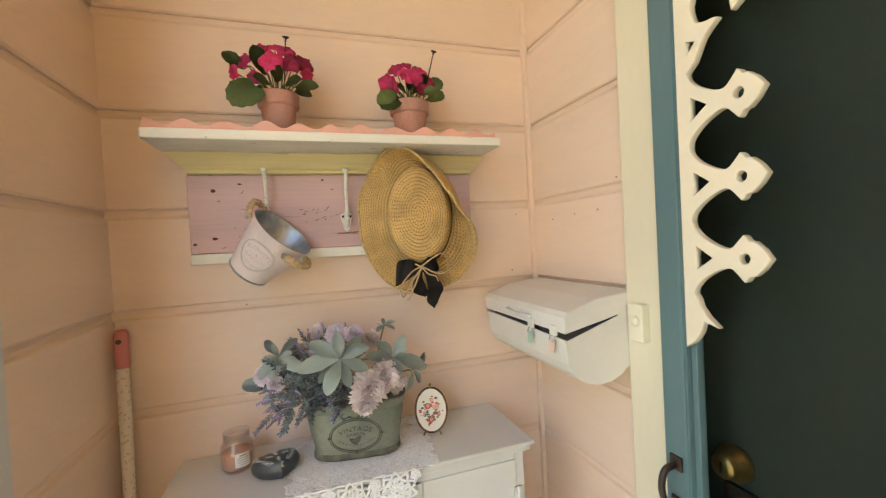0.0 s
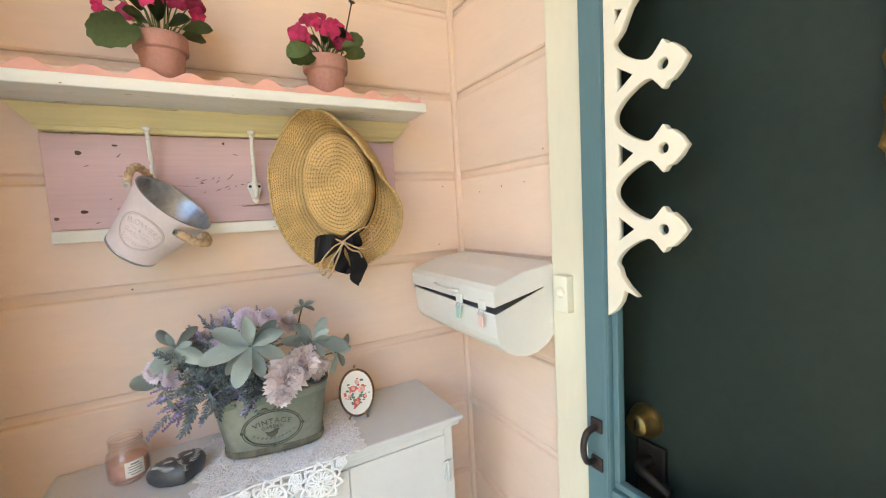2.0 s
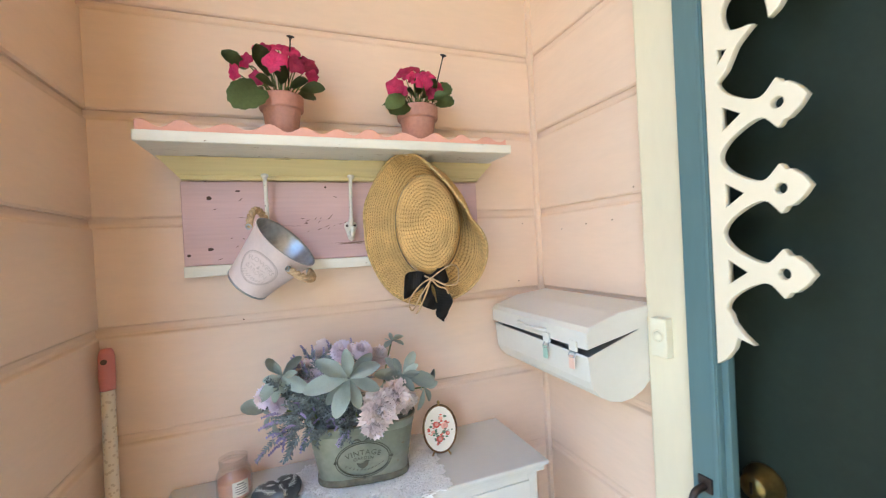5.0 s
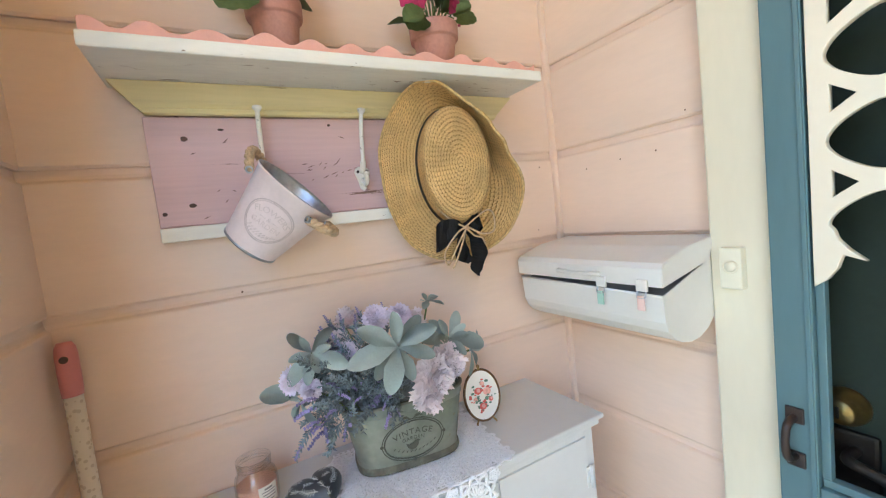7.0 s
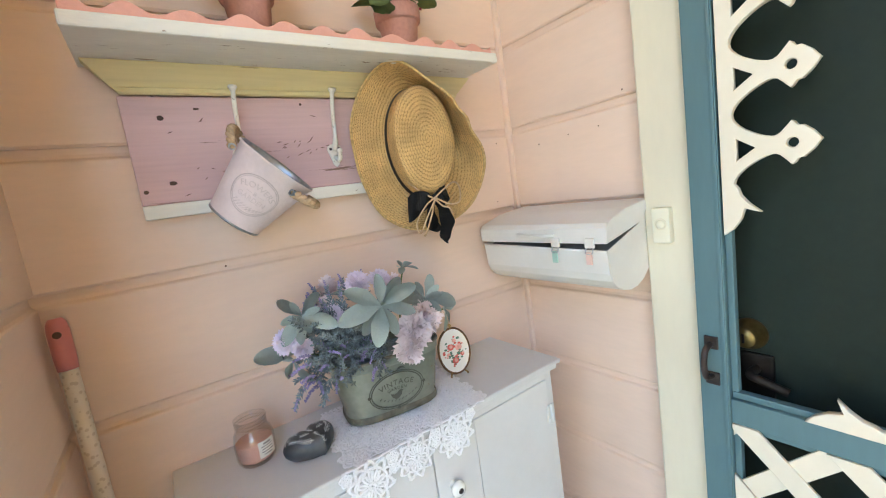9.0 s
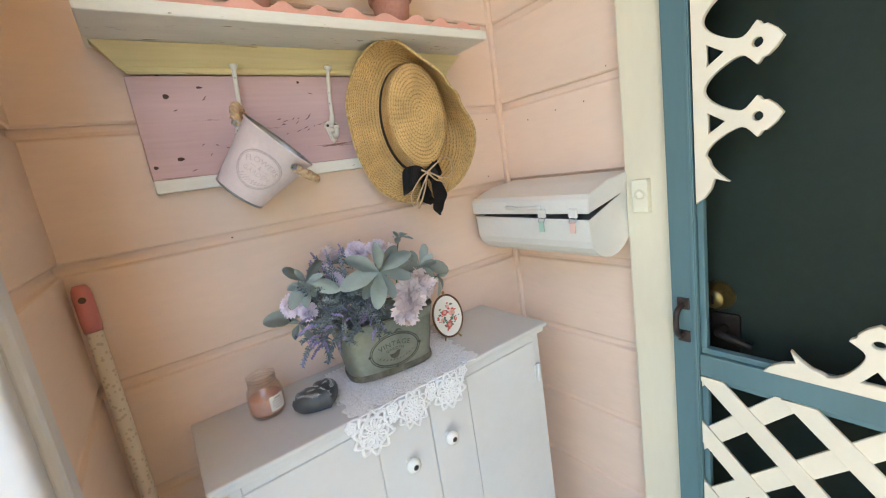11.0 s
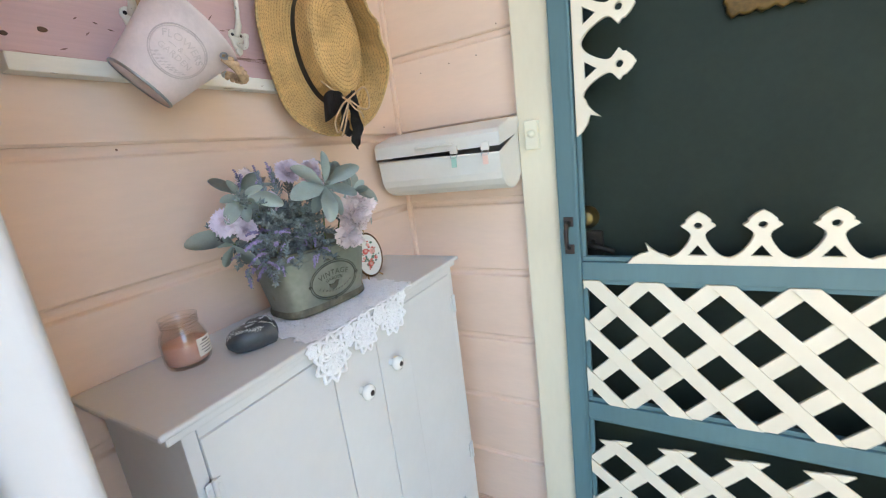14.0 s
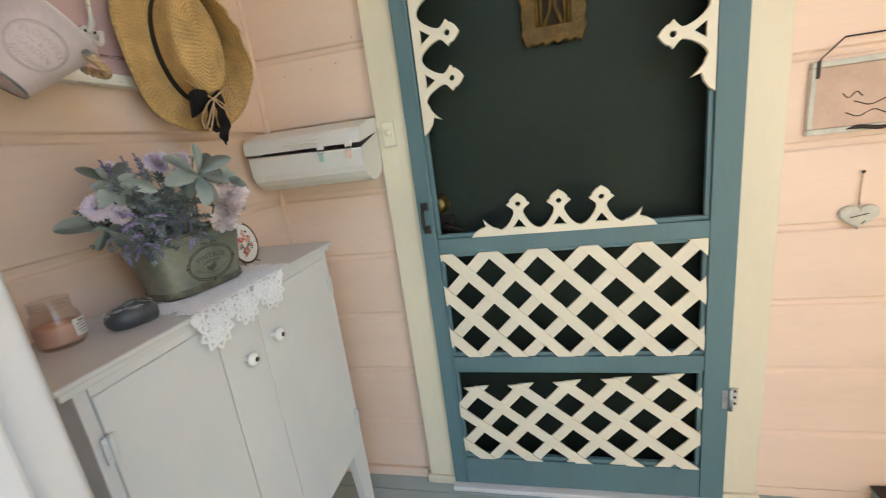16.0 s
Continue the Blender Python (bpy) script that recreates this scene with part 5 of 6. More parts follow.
def sage_cluster(c, towards, spread, count, big=1.0):
    """A whorl of felted leaves round a point, opening along towards."""
    c, d = W(*c), (planter.matrix_basis.inverted().to_3x3() @ Vector(towards)).normalized()
    s = d.orthogonal().normalized(); q = d.cross(s)
    for k in range(count):
        ring = k % 2
        a = k * 2.399 + rnd.uniform(-0.25, 0.25)
        out = s * math.cos(a) + q * math.sin(a)
        tilt = (0.25 if ring == 0 else 0.75) + rnd.uniform(-0.1, 0.1)
        place("leaf", sage[(k + ring) % 3], planter, c - d * 0.004 * ring, out + d * tilt, d, big * (1.0 if ring == 0 else 0.72) * rnd.uniform(0.82, 1.08))
    base = Vector((c.x * 0.55, c.y * 0.4, PZ - 0.01))
    part("stem", tube(bend([base, (base + c) / 2 + Vector((0, 0, 0.02)), c], 5), 0.0016, 5), STEM, planter, smooth=True)


# the large whorl in front: broad leaves round one stem, younger ones behind and within
HEART_OF = Vector((0.099, 0.906, 1.180))
for tip, k, s in (((-0.089, -0.014, -0.007), 0, 1.15), ((-0.034, -0.034, -0.060), 0, 1.00), ((0.048, -0.051, 0.034), 0, 0.96), ((-0.007, -0.020, 0.060), 2, 1.02), ((-0.060, 0.004, 0.036), 0, 0.95),
                  ((0.050, -0.030, -0.028), 1, 0.92), ((0.012, -0.016, -0.060), 1, 0.88), ((0.052, 0.004, 0.040), 2, 1.0), ((-0.045, -0.004, -0.045), 2, 1.0), ((0.0, -0.05, 0.03), 2, 0.32), ((-0.012, -0.05, 0.012), 2, 0.28)):
    face = Vector((-0.2, -1, 0.5))
    face += Vector((rnd.uniform(-0.3, 0.3), 0, rnd.uniform(0.0, 0.5)))
    place("leaf", sage[k], planter, W(*HEART_OF), toward_w(Vector(tip) + Vector((0, -0.012, 0.012))), toward_w(face), s * 0.90)
part("stem", tube(bend([W(0.12, 0.985, 1.06), W(0.112, 0.955, 1.14), W(*HEART_OF)], 5), 0.0020, 5), STEM, planter, smooth=True)
sage_cluster((0.203, 0.940, 1.160), (0.05, -0.9, 0.45), 1, 11, 0.86)
sage_cluster((0.200, 1.00, 1.215), (0.10, -0.3, 1.0), 1, 6, 0.50)
sage_cluster((0.248, 0.950, 1.125), (0.6, -0.8, 0.0), 1, 6, 0.62)
sage_cluster((-0.012, 0.965, 1.185), (-0.35, -0.8, 0.5), 1, 9, 0.74)
sage_cluster((-0.035, 0.975, 1.115), (-0.9, -0.5, -0.1), 1, 5, 0.58)
place("leaf", sage[0], planter, W(-0.022, 0.985, 1.125), toward_w((-1, 0.1, 0.15)), toward_w((0, -1, 0.5)), 0.90)
sage_cluster((0.06, 1.04, 1.19), (-0.2, -0.2, 1.0), 1, 5, 0.7)


def bloom_mesh(name, r, layers, mat, seed):
    """A full ruffled carnation-like bloom, opening to +y; all petals grow from one heart."""
    rnd = random.Random(seed)
    bm = bmesh.new()
    heart_v = bm.verts.new((0, 0, 0))
    for L in range(layers):
        f = L / max(1, layers - 1)
        n = 9 + int(4 * (1 - f))
        for k in range(n):
            a = k * 2 * math.pi / n + L * 0.5 + rnd.uniform(-0.15, 0.15)
            out = Vector((math.cos(a), 0, math.sin(a))); side = Vector((-math.sin(a), 0, math.cos(a)))
            rows = []
            rr = r * (1 - 0.82 * f) * rnd.uniform(0.80, 1.10)
            tip_up = rnd.uniform(-0.22, 0.28)
            for i in range(1, 5):
                t = i / 4
                wid = r * 0.42 * (0.25 + 0.75 * t) * (1 - 0.25 * f)
                row = []
                for j in range(-3, 4):
                    s = j / 3
                    p = out * rr * t * (1 - 0.15 * s * s + (0.11 * (-1) ** j if i == 4 else 0)) + side * wid * s + Vector((0, r * (0.15 + 0.75 * f) * t ** 0.8 + (0.07 * r * math.sin(j * 2.3 + k + L) * t * t) + r * 0.18 * f + r * tip_up * t * t, 0))
                    row.append(bm.verts.new(p + Vector((rnd.gauss(0, 1), rnd.gauss(0, 1), rnd.gauss(0, 1))) * r * 0.02 * t))
                rows.append(row)
            for j in range(6):
                bm.faces.new((heart_v, rows[0][j], rows[0][j + 1]))
            for p, q in zip(rows, rows[1:]):
                for j in range(6):
                    bm.faces.new((p[j], p[j + 1], q[j + 1], q[j]))
    me = bpy.data.meshes.new(name); bm.to_mesh(me); bm.free(); me.materials.append(mat)
    for p in me.polygons:
        p.use_smooth = True
    return me


pinks = [bloom_mesh("bloom", 0.036, 7, PINKPETAL, 1), bloom_mesh("bloom", 0.033, 7, PINKPETAL, 2)]
lilacs = [bloom_mesh("bloom", 0.027, 6, LILACPETAL, 3), bloom_mesh("bloom", 0.024, 5, LILACPETAL, 4)]
toward = planter.matrix_basis.inverted().to_3x3()
for me, c, d, s in ((pinks[0], (0.150, 0.915, 1.118), (0.1, -1, 0.1), 1.0), (pinks[1], (0.178, 0.925, 1.128), (0.5, -1, 0.2), 1.0), (pinks[1], (0.140, 0.915, 1.093), (0.0, -1, -0.5), 0.85),
                    (pinks[0], (0.205, 0.97, 1.10), (0.8, -0.6, 0.1), 0.8), (pinks[1], (0.03, 1.01, 1.17), (-0.3, -0.7, 0.6), 0.9), (lilacs[0], (-0.040, 0.975, 1.150), (-0.6, -1, 0.2), 0.75),
                    (lilacs[1], (-0.020, 0.962, 1.135), (-0.2, -1, 0.0), 0.75), (lilacs[0], (0.045, 0.985, 1.165), (-0.1, -0.8, 0.5), 0.75), (lilacs[0], (0.098, 0.99, 1.208), (0.0, -0.8, 0.6), 0.85),
                    (lilacs[1], (0.134, 0.975, 1.205), (0.1, -0.8, 0.7), 0.9), (pinks[1], (0.170, 1.01, 1.180), (0.2, -0.6, 0.8), 0.75), (pinks[0], (0.07, 1.05, 1.19), (-0.2, 0.2, 1), 0.8)):
    place("bloom", me, planter, W(*c), toward @ Vector(d), (0, 0, 1), s)


def sprig_mesh(name, length, flower, seed):
    """A lavender sprig along +y: thin stem with whorls of narrow leaves; buds at the end when flower."""
    rnd = random.Random(seed)
    bm = bmesh.new()
    tube([(0, 0, 0), (0, length * 0.5, 0.003), (0, length, 0)], 0.0009, 4, bm)
    n = int(length / 0.004)
    for i in range(n):
        t = (i + 1) / n
        for k in range(3):
            a = i * 1.3 + k * 2.09
            d = Vector((math.cos(a), 0.9, math.sin(a))).normalized()
            p = Vector((0, length * t, 0.003 * math.sin(math.pi * t)))
            L = (0.017 if not flower else 0.006) * rnd.uniform(0.6, 1.1) * (1.1 - 0.5 * t)
            w = (0.0021 if not flower else 0.0020)
            s = d.orthogonal().normalized() * w
            v = [bm.verts.new(q) for q in (p, p + d * L * 0.5 + s, p + d * L, p + d * L * 0.5 - s)]
            bm.faces.new(v)
            if flower:
                s2 = d.cross(s).normalized() * w
                v = [bm.verts.new(q) for q in (p, p + d * L * 0.5 + s2, p + d * L, p + d * L * 0.5 - s2)]
                bm.faces.new(v)
    me = bpy.data.meshes.new(name); bm.to_mesh(me); bm.free(); me.materials.append(LAVENDER if flower else LAVLEAF)
    return me


sprigs = [sprig_mesh("lavender_leaves", 0.070, False, 1), sprig_mesh("lavender_leaves", 0.055, False, 2), sprig_mesh("lavender_spike", 0.034, True, 3), sprig_mesh("lavender_spike", 0.026, True, 4)]
for i in range(170):   # low bush over the front left of the rim
    c = W(rnd.uniform(-0.005, 0.12), rnd.uniform(0.94, 1.04), rnd.uniform(1.075, 1.155))
    d = Vector((rnd.uniform(-0.8, 0.45), rnd.uniform(-1.0, 0.1), rnd.uniform(-0.35, 0.75)))
    place("lavender_leaves", sprigs[i % 2], planter, c, d, (0, 0, 1), rnd.uniform(0.55, 0.95))
for i in range(30):
    c = W(rnd.uniform(-0.02, 0.10), rnd.uniform(0.925, 0.99), rnd.uniform(1.065, 1.13))
    place("lavender_spike", sprigs[2 + i % 2], planter, c, Vector((rnd.uniform(-0.9, 0.4), rnd.uniform(-1, -0.2), rnd.uniform(-0.35, 0.6))), (0, 0, 1), rnd.uniform(0.7, 1.0))
for i in range(6):   # drooping tips at the left end
    c = W(rnd.uniform(-0.03, 0.03), rnd.uniform(0.955, 0.985), rnd.uniform(1.075, 1.11))
    d = Vector((rnd.uniform(-0.9, 0.0), rnd.uniform(-0.6, 0.0), rnd.uniform(-0.6, 0.0)))
    place("lavender_leaves", sprigs[i % 2], planter, c, d, (0, 0, 1), rnd.uniform(0.5, 0.8))
    place("lavender_spike", sprigs[2 + i % 2], planter, c + d.normalized() * 0.026, d, (0, 0, 1), 0.75)
for x, y, z in ((0.010, 0.985, 1.185), (0.000, 0.975, 1.175), (0.018, 0.985, 1.19), (0.03, 0.97, 1.185), (0.045, 0.99, 1.20), (0.062, 0.98, 1.195), (0.08, 1.0, 1.205), (0.10, 0.99, 1.20), (0.12, 1.01, 1.20), (0.035, 1.02, 1.20)):
    d = Vector((rnd.uniform(-0.5, 0.3), rnd.uniform(-0.2, 0.2), 1))
    place("lavender_leaves", sprigs[1], planter, W(x, y, z) - d * 0.03, d, (0, 1, 0), 0.8)
    place("lavender_spike", sprigs[2], planter, W(x, y, z) - d * 0.003, d, (0, 1, 0), 0.85)

# ---- small things on the cabinet ----
jar = tagged(empty("candle_jar", (-0.107, 1.037, CT + 0.0005)), "glass candle jar half full of peach wax", "candle jar")
outer = [(0.0, 0.0), (0.029, 0.0), (0.0325, 0.004), (0.034, 0.010), (0.0345, 0.040), (0.032, 0.050), (0.0275, 0.056), (0.0265, 0.059), (0.0265, 0.071), (0.028, 0.072), (0.028, 0.075)]
inner_j = [(0.0255, 0.075), (0.0245, 0.058), (0.0295, 0.049), (0.032, 0.040), (0.0315, 0.010), (0.029, 0.006), (0.0, 0.006)]
g = part("glass", lathe([(r * 0.90, z) for r, z in outer + inner_j], 48), GLASS, jar, smooth=True)
g.visible_shadow = False
for z in (0.062, 0.067):
    part("thread", tube([(0.0244 * math.cos(a), 0.0244 * math.sin(a), z + 0.0015 * a / 6.28) for a in np.linspace(0, 6.0, 40)], 0.0009, 6), GLASS, g, smooth=True)
part("wax", lathe([(0.0, 0.0058), (0.0262, 0.0058), (0.0282, 0.010), (0.0286, 0.034), (0.0276, 0.0355), (0.0, 0.0345)], 40), WAX, jar, "peach coloured wax", True)


def wrap(me, r, turn, z):
    return remap(me, lambda c: Vector(((r + c.z) * math.cos(turn + c.x / r), (r + c.z) * math.sin(turn + c.x / r), z + c.y)))


bm = bmesh.new()
bmesh.ops.create_grid(bm, x_segments=16, y_segments=8, size=0.5)
me = bpy.data.meshes.new("paper_label"); bm.to_mesh(me); bm.free()
remap(me, lambda c: Vector((c.x * 0.028, c.y * 0.027, 0.0009)))
lab = part("paper_label", wrap(me, 0.0313, -1.12, 0.027), PAPER, jar, "cream paper label")
for k, (w, hgt) in enumerate(((0.012, 0.003), (0.020, 0.0015), (0.018, 0.0015), (0.020, 0.0015), (0.014, 0.0015))):
    bm = bmesh.new(); bmesh.ops.create_grid(bm, x_segments=8, y_segments=1, size=0.5)
    me = bpy.data.meshes.new("print_bar"); bm.to_mesh(me); bm.free()
    remap(me, lambda c: Vector((c.x * w, c.y * hgt + 0.009 - 0.0044 * k, 0.0013)))
    part("print_bar", wrap(me, 0.0313, -1.12, 0.027), GREYPRINT, lab)

stone = tagged(empty("heart_stone", (-0.028, 0.977, CT + 0.0005), 18), "dark grey heart-shaped stone with white botanical carving", "ornament")


def heart_r(a):
    """Radius of a plump heart outline; its point towards -y."""
    x, y = 16 * math.sin(a) ** 3, 13 * math.cos(a) - 5 * math.cos(2 * a) - 2 * math.cos(3 * a) - math.cos(4 * a)
    y = y if y > -9 else -9 + (y + 9) * 0.45
    return x / 16 * 0.045, (y + 1) / 16 * 0.046


rings = []
for z, f in ((0.0, 0.66), (0.003, 0.84), (0.010, 0.97), (0.018, 1.0), (0.025, 0.95), (0.031, 0.84), (0.0345, 0.66), (0.0365, 0.38), (0.037, 0.08)):
    rings.append([(heart_r(2 * math.pi * i / 56)[0] * f, heart_r(2 * math.pi * i / 56)[1] * f, z) for i in range(56)])
part("stone_body", skin(rings, True), STONE, stone, smooth=True)


HEART = [heart_r(2 * math.pi * i / 360) for i in range(360)]


def stone_z(x, y):
    """Height of the stone's upper side at a place, or None outside it."""
    r, t = math.hypot(x, y), math.atan2(y, x)
    edge = max(math.hypot(p, q) for p, q in HEART if abs((math.atan2(q, p) - t + math.pi) % (2 * math.pi) - math.pi) < 0.03)
    if r > edge * 0.97:
        return None
    return float(np.interp(r / edge, [0.0, 0.08, 0.38, 0.66, 0.84, 0.95, 1.0], [0.0370, 0.0370, 0.0365, 0.0345, 0.031, 0.025, 0.018]))


rnd = random.Random(5)
for x, y, a in ((-0.020, 0.022, 100), (0.021, 0.021, 70), (0.0, -0.014, 90), (-0.013, 0.002, 150), (0.015, 0.003, 20), (0.0, 0.006, 95), (-0.031, 0.006, 120), (0.031, 0.006, 60), (-0.035, 0.021, 95), (0.035, 0.020, 85), (0.003, -0.029, 80), (-0.016, -0.015, 140), (0.017, -0.014, 40), (-0.024, -0.007, 110), (0.026, -0.006, 60)):
    d = Vector((math.cos(radians(a)), math.sin(radians(a)), 0)); s = Vector((-d.y, d.x, 0))
    lines = [[(-0.007, 0), (0.008, 0)]] + [[(t, 0), (t + 0.0035, w)] for t in (-0.004, 0.0, 0.004) for w in (-0.0035, 0.0035)]
    if y > 0.012:   # six-armed flowers on the lobes
        lines = [[(0.0015 * math.cos(q), 0.0015 * math.sin(q)), (0.0065 * math.cos(q), 0.0065 * math.sin(q))] for q in np.linspace(0, 5.24, 6)]
    bm = bmesh.new()
    for ln in lines:
        pts = []
        for k in range(5):
            u = ln[0][0] + (ln[1][0] - ln[0][0]) * k / 4; w = ln[0][1] + (ln[1][1] - ln[0][1]) * k / 4
            p = Vector((x, y, 0)) + d * u + s * w
            z = stone_z(p.x, p.y)
            if z:
                pts.append((p.x, p.y, z + 0.0003))
        if len(pts) > 1:
            tube(pts, 0.00045, 5, bm)
    part("carved_sprig", bm, CHALK, stone, "white line carving")

oval = tagged(empty("oval_frame", (0.2965, 1.003, CT + 0.0005)), "small oval dark gilt-framed picture of roses on tiny feet", "picture frame")
oval.matrix_basis = pose(0.2965, 1.003, CT + 0.0005, -9, 0, -14)
RX, RZ, ZC = 0.0355, 0.0485, 0.0545


def upright(me, y=0.0):
    return remap(me, lambda c: Vector((c.x, y - c.z, c.y + ZC)))


part("frame_ring", tube([(RX * math.cos(a), 0, ZC + RZ * math.sin(a)) for a in np.linspace(0, 2 * math.pi, 60)], 0.0026, 8), OLDGILT, oval, "thin dark gilt rim", True)
pic = part("picture", upright(plate([ring_points(0, 0, RX, 48, RZ)], 0.005, 0.001), 0.001), PORCELAIN, oval, "white enamel face")
rnd = random.Random(9)
for i in range(60):
    a, r = rnd.uniform(0, 6.28), rnd.uniform(0.008, 0.026)
    x, z = r * math.cos(a), -0.002 + r * 1.25 * math.sin(a)
    sz = rnd.uniform(0.0018, 0.0042)
    part("printed_leaf", remap(plate([ring_points(x, z, sz, 8, sz * 0.6)], 0.0004, 0.0001), lambda c: Vector((c.x, -0.0019 - 0.00003 * i - c.z, c.y + ZC))), GREENPRINT if i % 3 else ROSE, pic)
for i, (x, z, r) in enumerate(((-0.008, 0.009, 0.0075), (0.010, 0.006, 0.0080), (-0.002, -0.021, 0.0075), (-0.015, -0.006, 0.0046), (0.016, -0.010, 0.0046), (0.002, 0.022, 0.0046))):
    part("printed_rose", remap(plate([ring_points(x, z, r, 12, r * 0.9)], 0.0004, 0.0001), lambda c: Vector((c.x, -0.0030 - 0.0001 * i - c.z, c.y + ZC))), ROSE if i % 2 == 0 else BLUSH, pic)
    part("printed_rose", remap(plate([ring_points(x + 0.001, z + 0.001, r * 0.5, 10)], 0.0004, 0.0001), lambda c: Vector((c.x, -0.0037 - 0.0001 * i - c.z, c.y + ZC))), BLUSH, pic)
part("finial", lathe([(0, 0.010), (0.0025, 0.008), (0.0035, 0.005), (0.002, 0.002), (0.004, 0.0), (0, -0.001)], 12), BRASS, oval, smooth=True).location = (0, 0, ZC + RZ + 0.001)
for s in (-1, 1):
    part("foot", tube(bend([(s * 0.014, 0, 0.0095), (s * 0.018, -0.004, 0.005), (s * 0.020, -0.007, 0.0015)], 4), 0.0018, 6), BRASS, oval, smooth=True)
part("strut", tube([(0, 0.004, 0.055), (0, 0.03, 0.004)], 0.0018, 6), BRASS, oval)

# ---- potted flowers on the shelf ----
petal_me = None


def violet(name, seed):
    """An open five-petalled flower facing +y."""
    rnd = random.Random(seed)
    bm = bmesh.new()
    for k in range(5):
        a = k * 1.2566 + rnd.uniform(-0.1, 0.1)
        out, side = Vector((math.cos(a), 0, math.sin(a))), Vector((-math.sin(a), 0, math.cos(a)))
        rows = []
        for i in range(6):
            t = i / 5
            w = 0.0108 * math.sin(math.pi * (0.10 + 0.72 * t)) ** 0.8
            rows.append([bm.verts.new(out * (0.0195 * t) * (1 - 0.26 * s * s * t) + side * w * s + Vector((0, 0.007 * t * (1 - t) * 2 + 0.003 * math.sin(s * 3 + k) * t + 0.0008 * k, 0))) for s in (-1, -0.5, 0, 0.5, 1)])
        for p, q in zip(rows, rows[1:]):
            for j in range(4):
                bm.faces.new((p[j], p[j + 1], q[j + 1], q[j]))
    me = bpy.data.meshes.new(name); bm.to_mesh(me); bm.free(); me.materials.append(PETAL)
    for p in me.polygons:
        p.use_smooth = True
    return me


def round_leaf(name, length, width, mat):
    """A broad rounded leaf with a scalloped edge, along +y, with its midrib sunk."""
    bm = bmesh.new()
    c = bm.verts.new((0, length * 0.45, -0.002))
    ring, midr = [], []
    n = 36
    for i in range(n):
        a = 2 * math.pi * i / n
        f = 1 + 0.04 * math.sin(a * 12)
        notch = 1 - 0.35 * math.exp(-((a - 1.5 * math.pi) / 0.35) ** 2)
        x, y = width / 2 * math.cos(a) * f, length * 0.45 + length * 0.5 * math.sin(a) * f * notch
        ring.append(bm.verts.new((x, y, 0.10 * abs(x) - 4.0 * (y - 0.02) ** 2 + 0.0007 * math.sin(a * 6))))
        midr.append(bm.verts.new((x * 0.5, length * 0.45 + (y - length * 0.45) * 0.5, 0.0003 * math.sin(a * 9) + 0.02 * abs(x) - 1.0 * (y - 0.02) ** 2)))
    for i in range(n):
        k = (i + 1) % n
        bm.faces.new((c, midr[i], midr[k])); bm.faces.new((midr[i], ring[i], ring[k], midr[k]))
    bmesh.ops.solidify(bm, geom=bm.faces[:], thickness=0.0008)
    crease(bm)
    me = bpy.data.meshes.new(name); bm.to_mesh(me); bm.free(); me.materials.append(mat)
    for p in me.polygons:
        p.use_smooth = True
    return me


violets = [violet("flower", 1), violet("flower", 2)]
broad = [round_leaf("leaf", 0.060, 0.050, LEAF), leaf_mesh("leaf", 0.055, 0.032, LEAF, 0.35, 0.25, wavy=0.05), leaf_mesh("leaf", 0.046, 0.026, LEAF, 0.15, 0.3, wavy=0.04)]


def potted_plant(x, y, slim, flowers, leaves, stake, label, seed):
    rnd = random.Random(seed)
    p = empty("potted_flower", (x, y, SH))
    part("pot", lathe([(r * slim, z) for r, z in ((0.0, 0.0), (0.029, 0.0), (0.031, 0.002), (0.040, 0.058), (0.0405, 0.0605), (0.0455, 0.0605), (0.0465, 0.063), (0.0475, 0.084), (0.0465, 0.087), (0.043, 0.087), (0.041, 0.080), (0.039, 0.066))], 44), TERRA, p, "terracotta pot with a thick rim", True)
    part("soil", lathe([(0.0405 * slim, 0.076), (0.02, 0.079), (0.0, 0.081)], 24), SOIL, p)
    for (fx, fy, fz), d, s in flowers:
        q = Vector((fx, fy, fz))
        place("flower", violets[rnd.randint(0, 1)], p, q, d, (rnd.uniform(-0.5, 0.5), 0, 1), s)
        part("stem", tube(bend([(fx * 0.25, fy * 0.25, 0.078), (fx * 0.6, fy * 0.6, 0.078 + (fz - 0.078) * 0.6), q - Vector(d).normalized() * 0.002], 4), 0.0012, 5), STEM, p, smooth=True)
    for (lx, ly, lz), d, s, k in leaves:
        place("leaf", broad[k], p, (lx, ly, lz), d, (0.1, -1, 0.35), s)
        part("stem", tube(bend([(lx * 0.2, ly * 0.2, 0.076), (lx * 0.7, ly * 0.7, lz + 0.004), (lx, ly, lz)], 4), 0.0013, 5), STEM, p, smooth=True)
    st = part("plant_stake", tube([(stake[0] * 0.5, 0.0, 0.075), stake], 0.0013, 6), DARKMETAL, p, "thin dark stake with a flat head", True)
    d = Vector(stake) - Vector((stake[0] * 0.5, 0.0, 0.075))
    hd = part("stake_head", lathe([(0.0, 0.003), (0.0065, 0.002), (0.007, 0.0005), (0.002, -0.002), (0.0013, -0.008)], 14), DARKMETAL, st, smooth=True)
    hd.matrix_basis = Matrix.Translation(stake) @ d.to_track_quat("Z", "Y").to_matrix().to_4x4()
    return tagged(p, label, "potted plant", "potted flowers on the shelf")


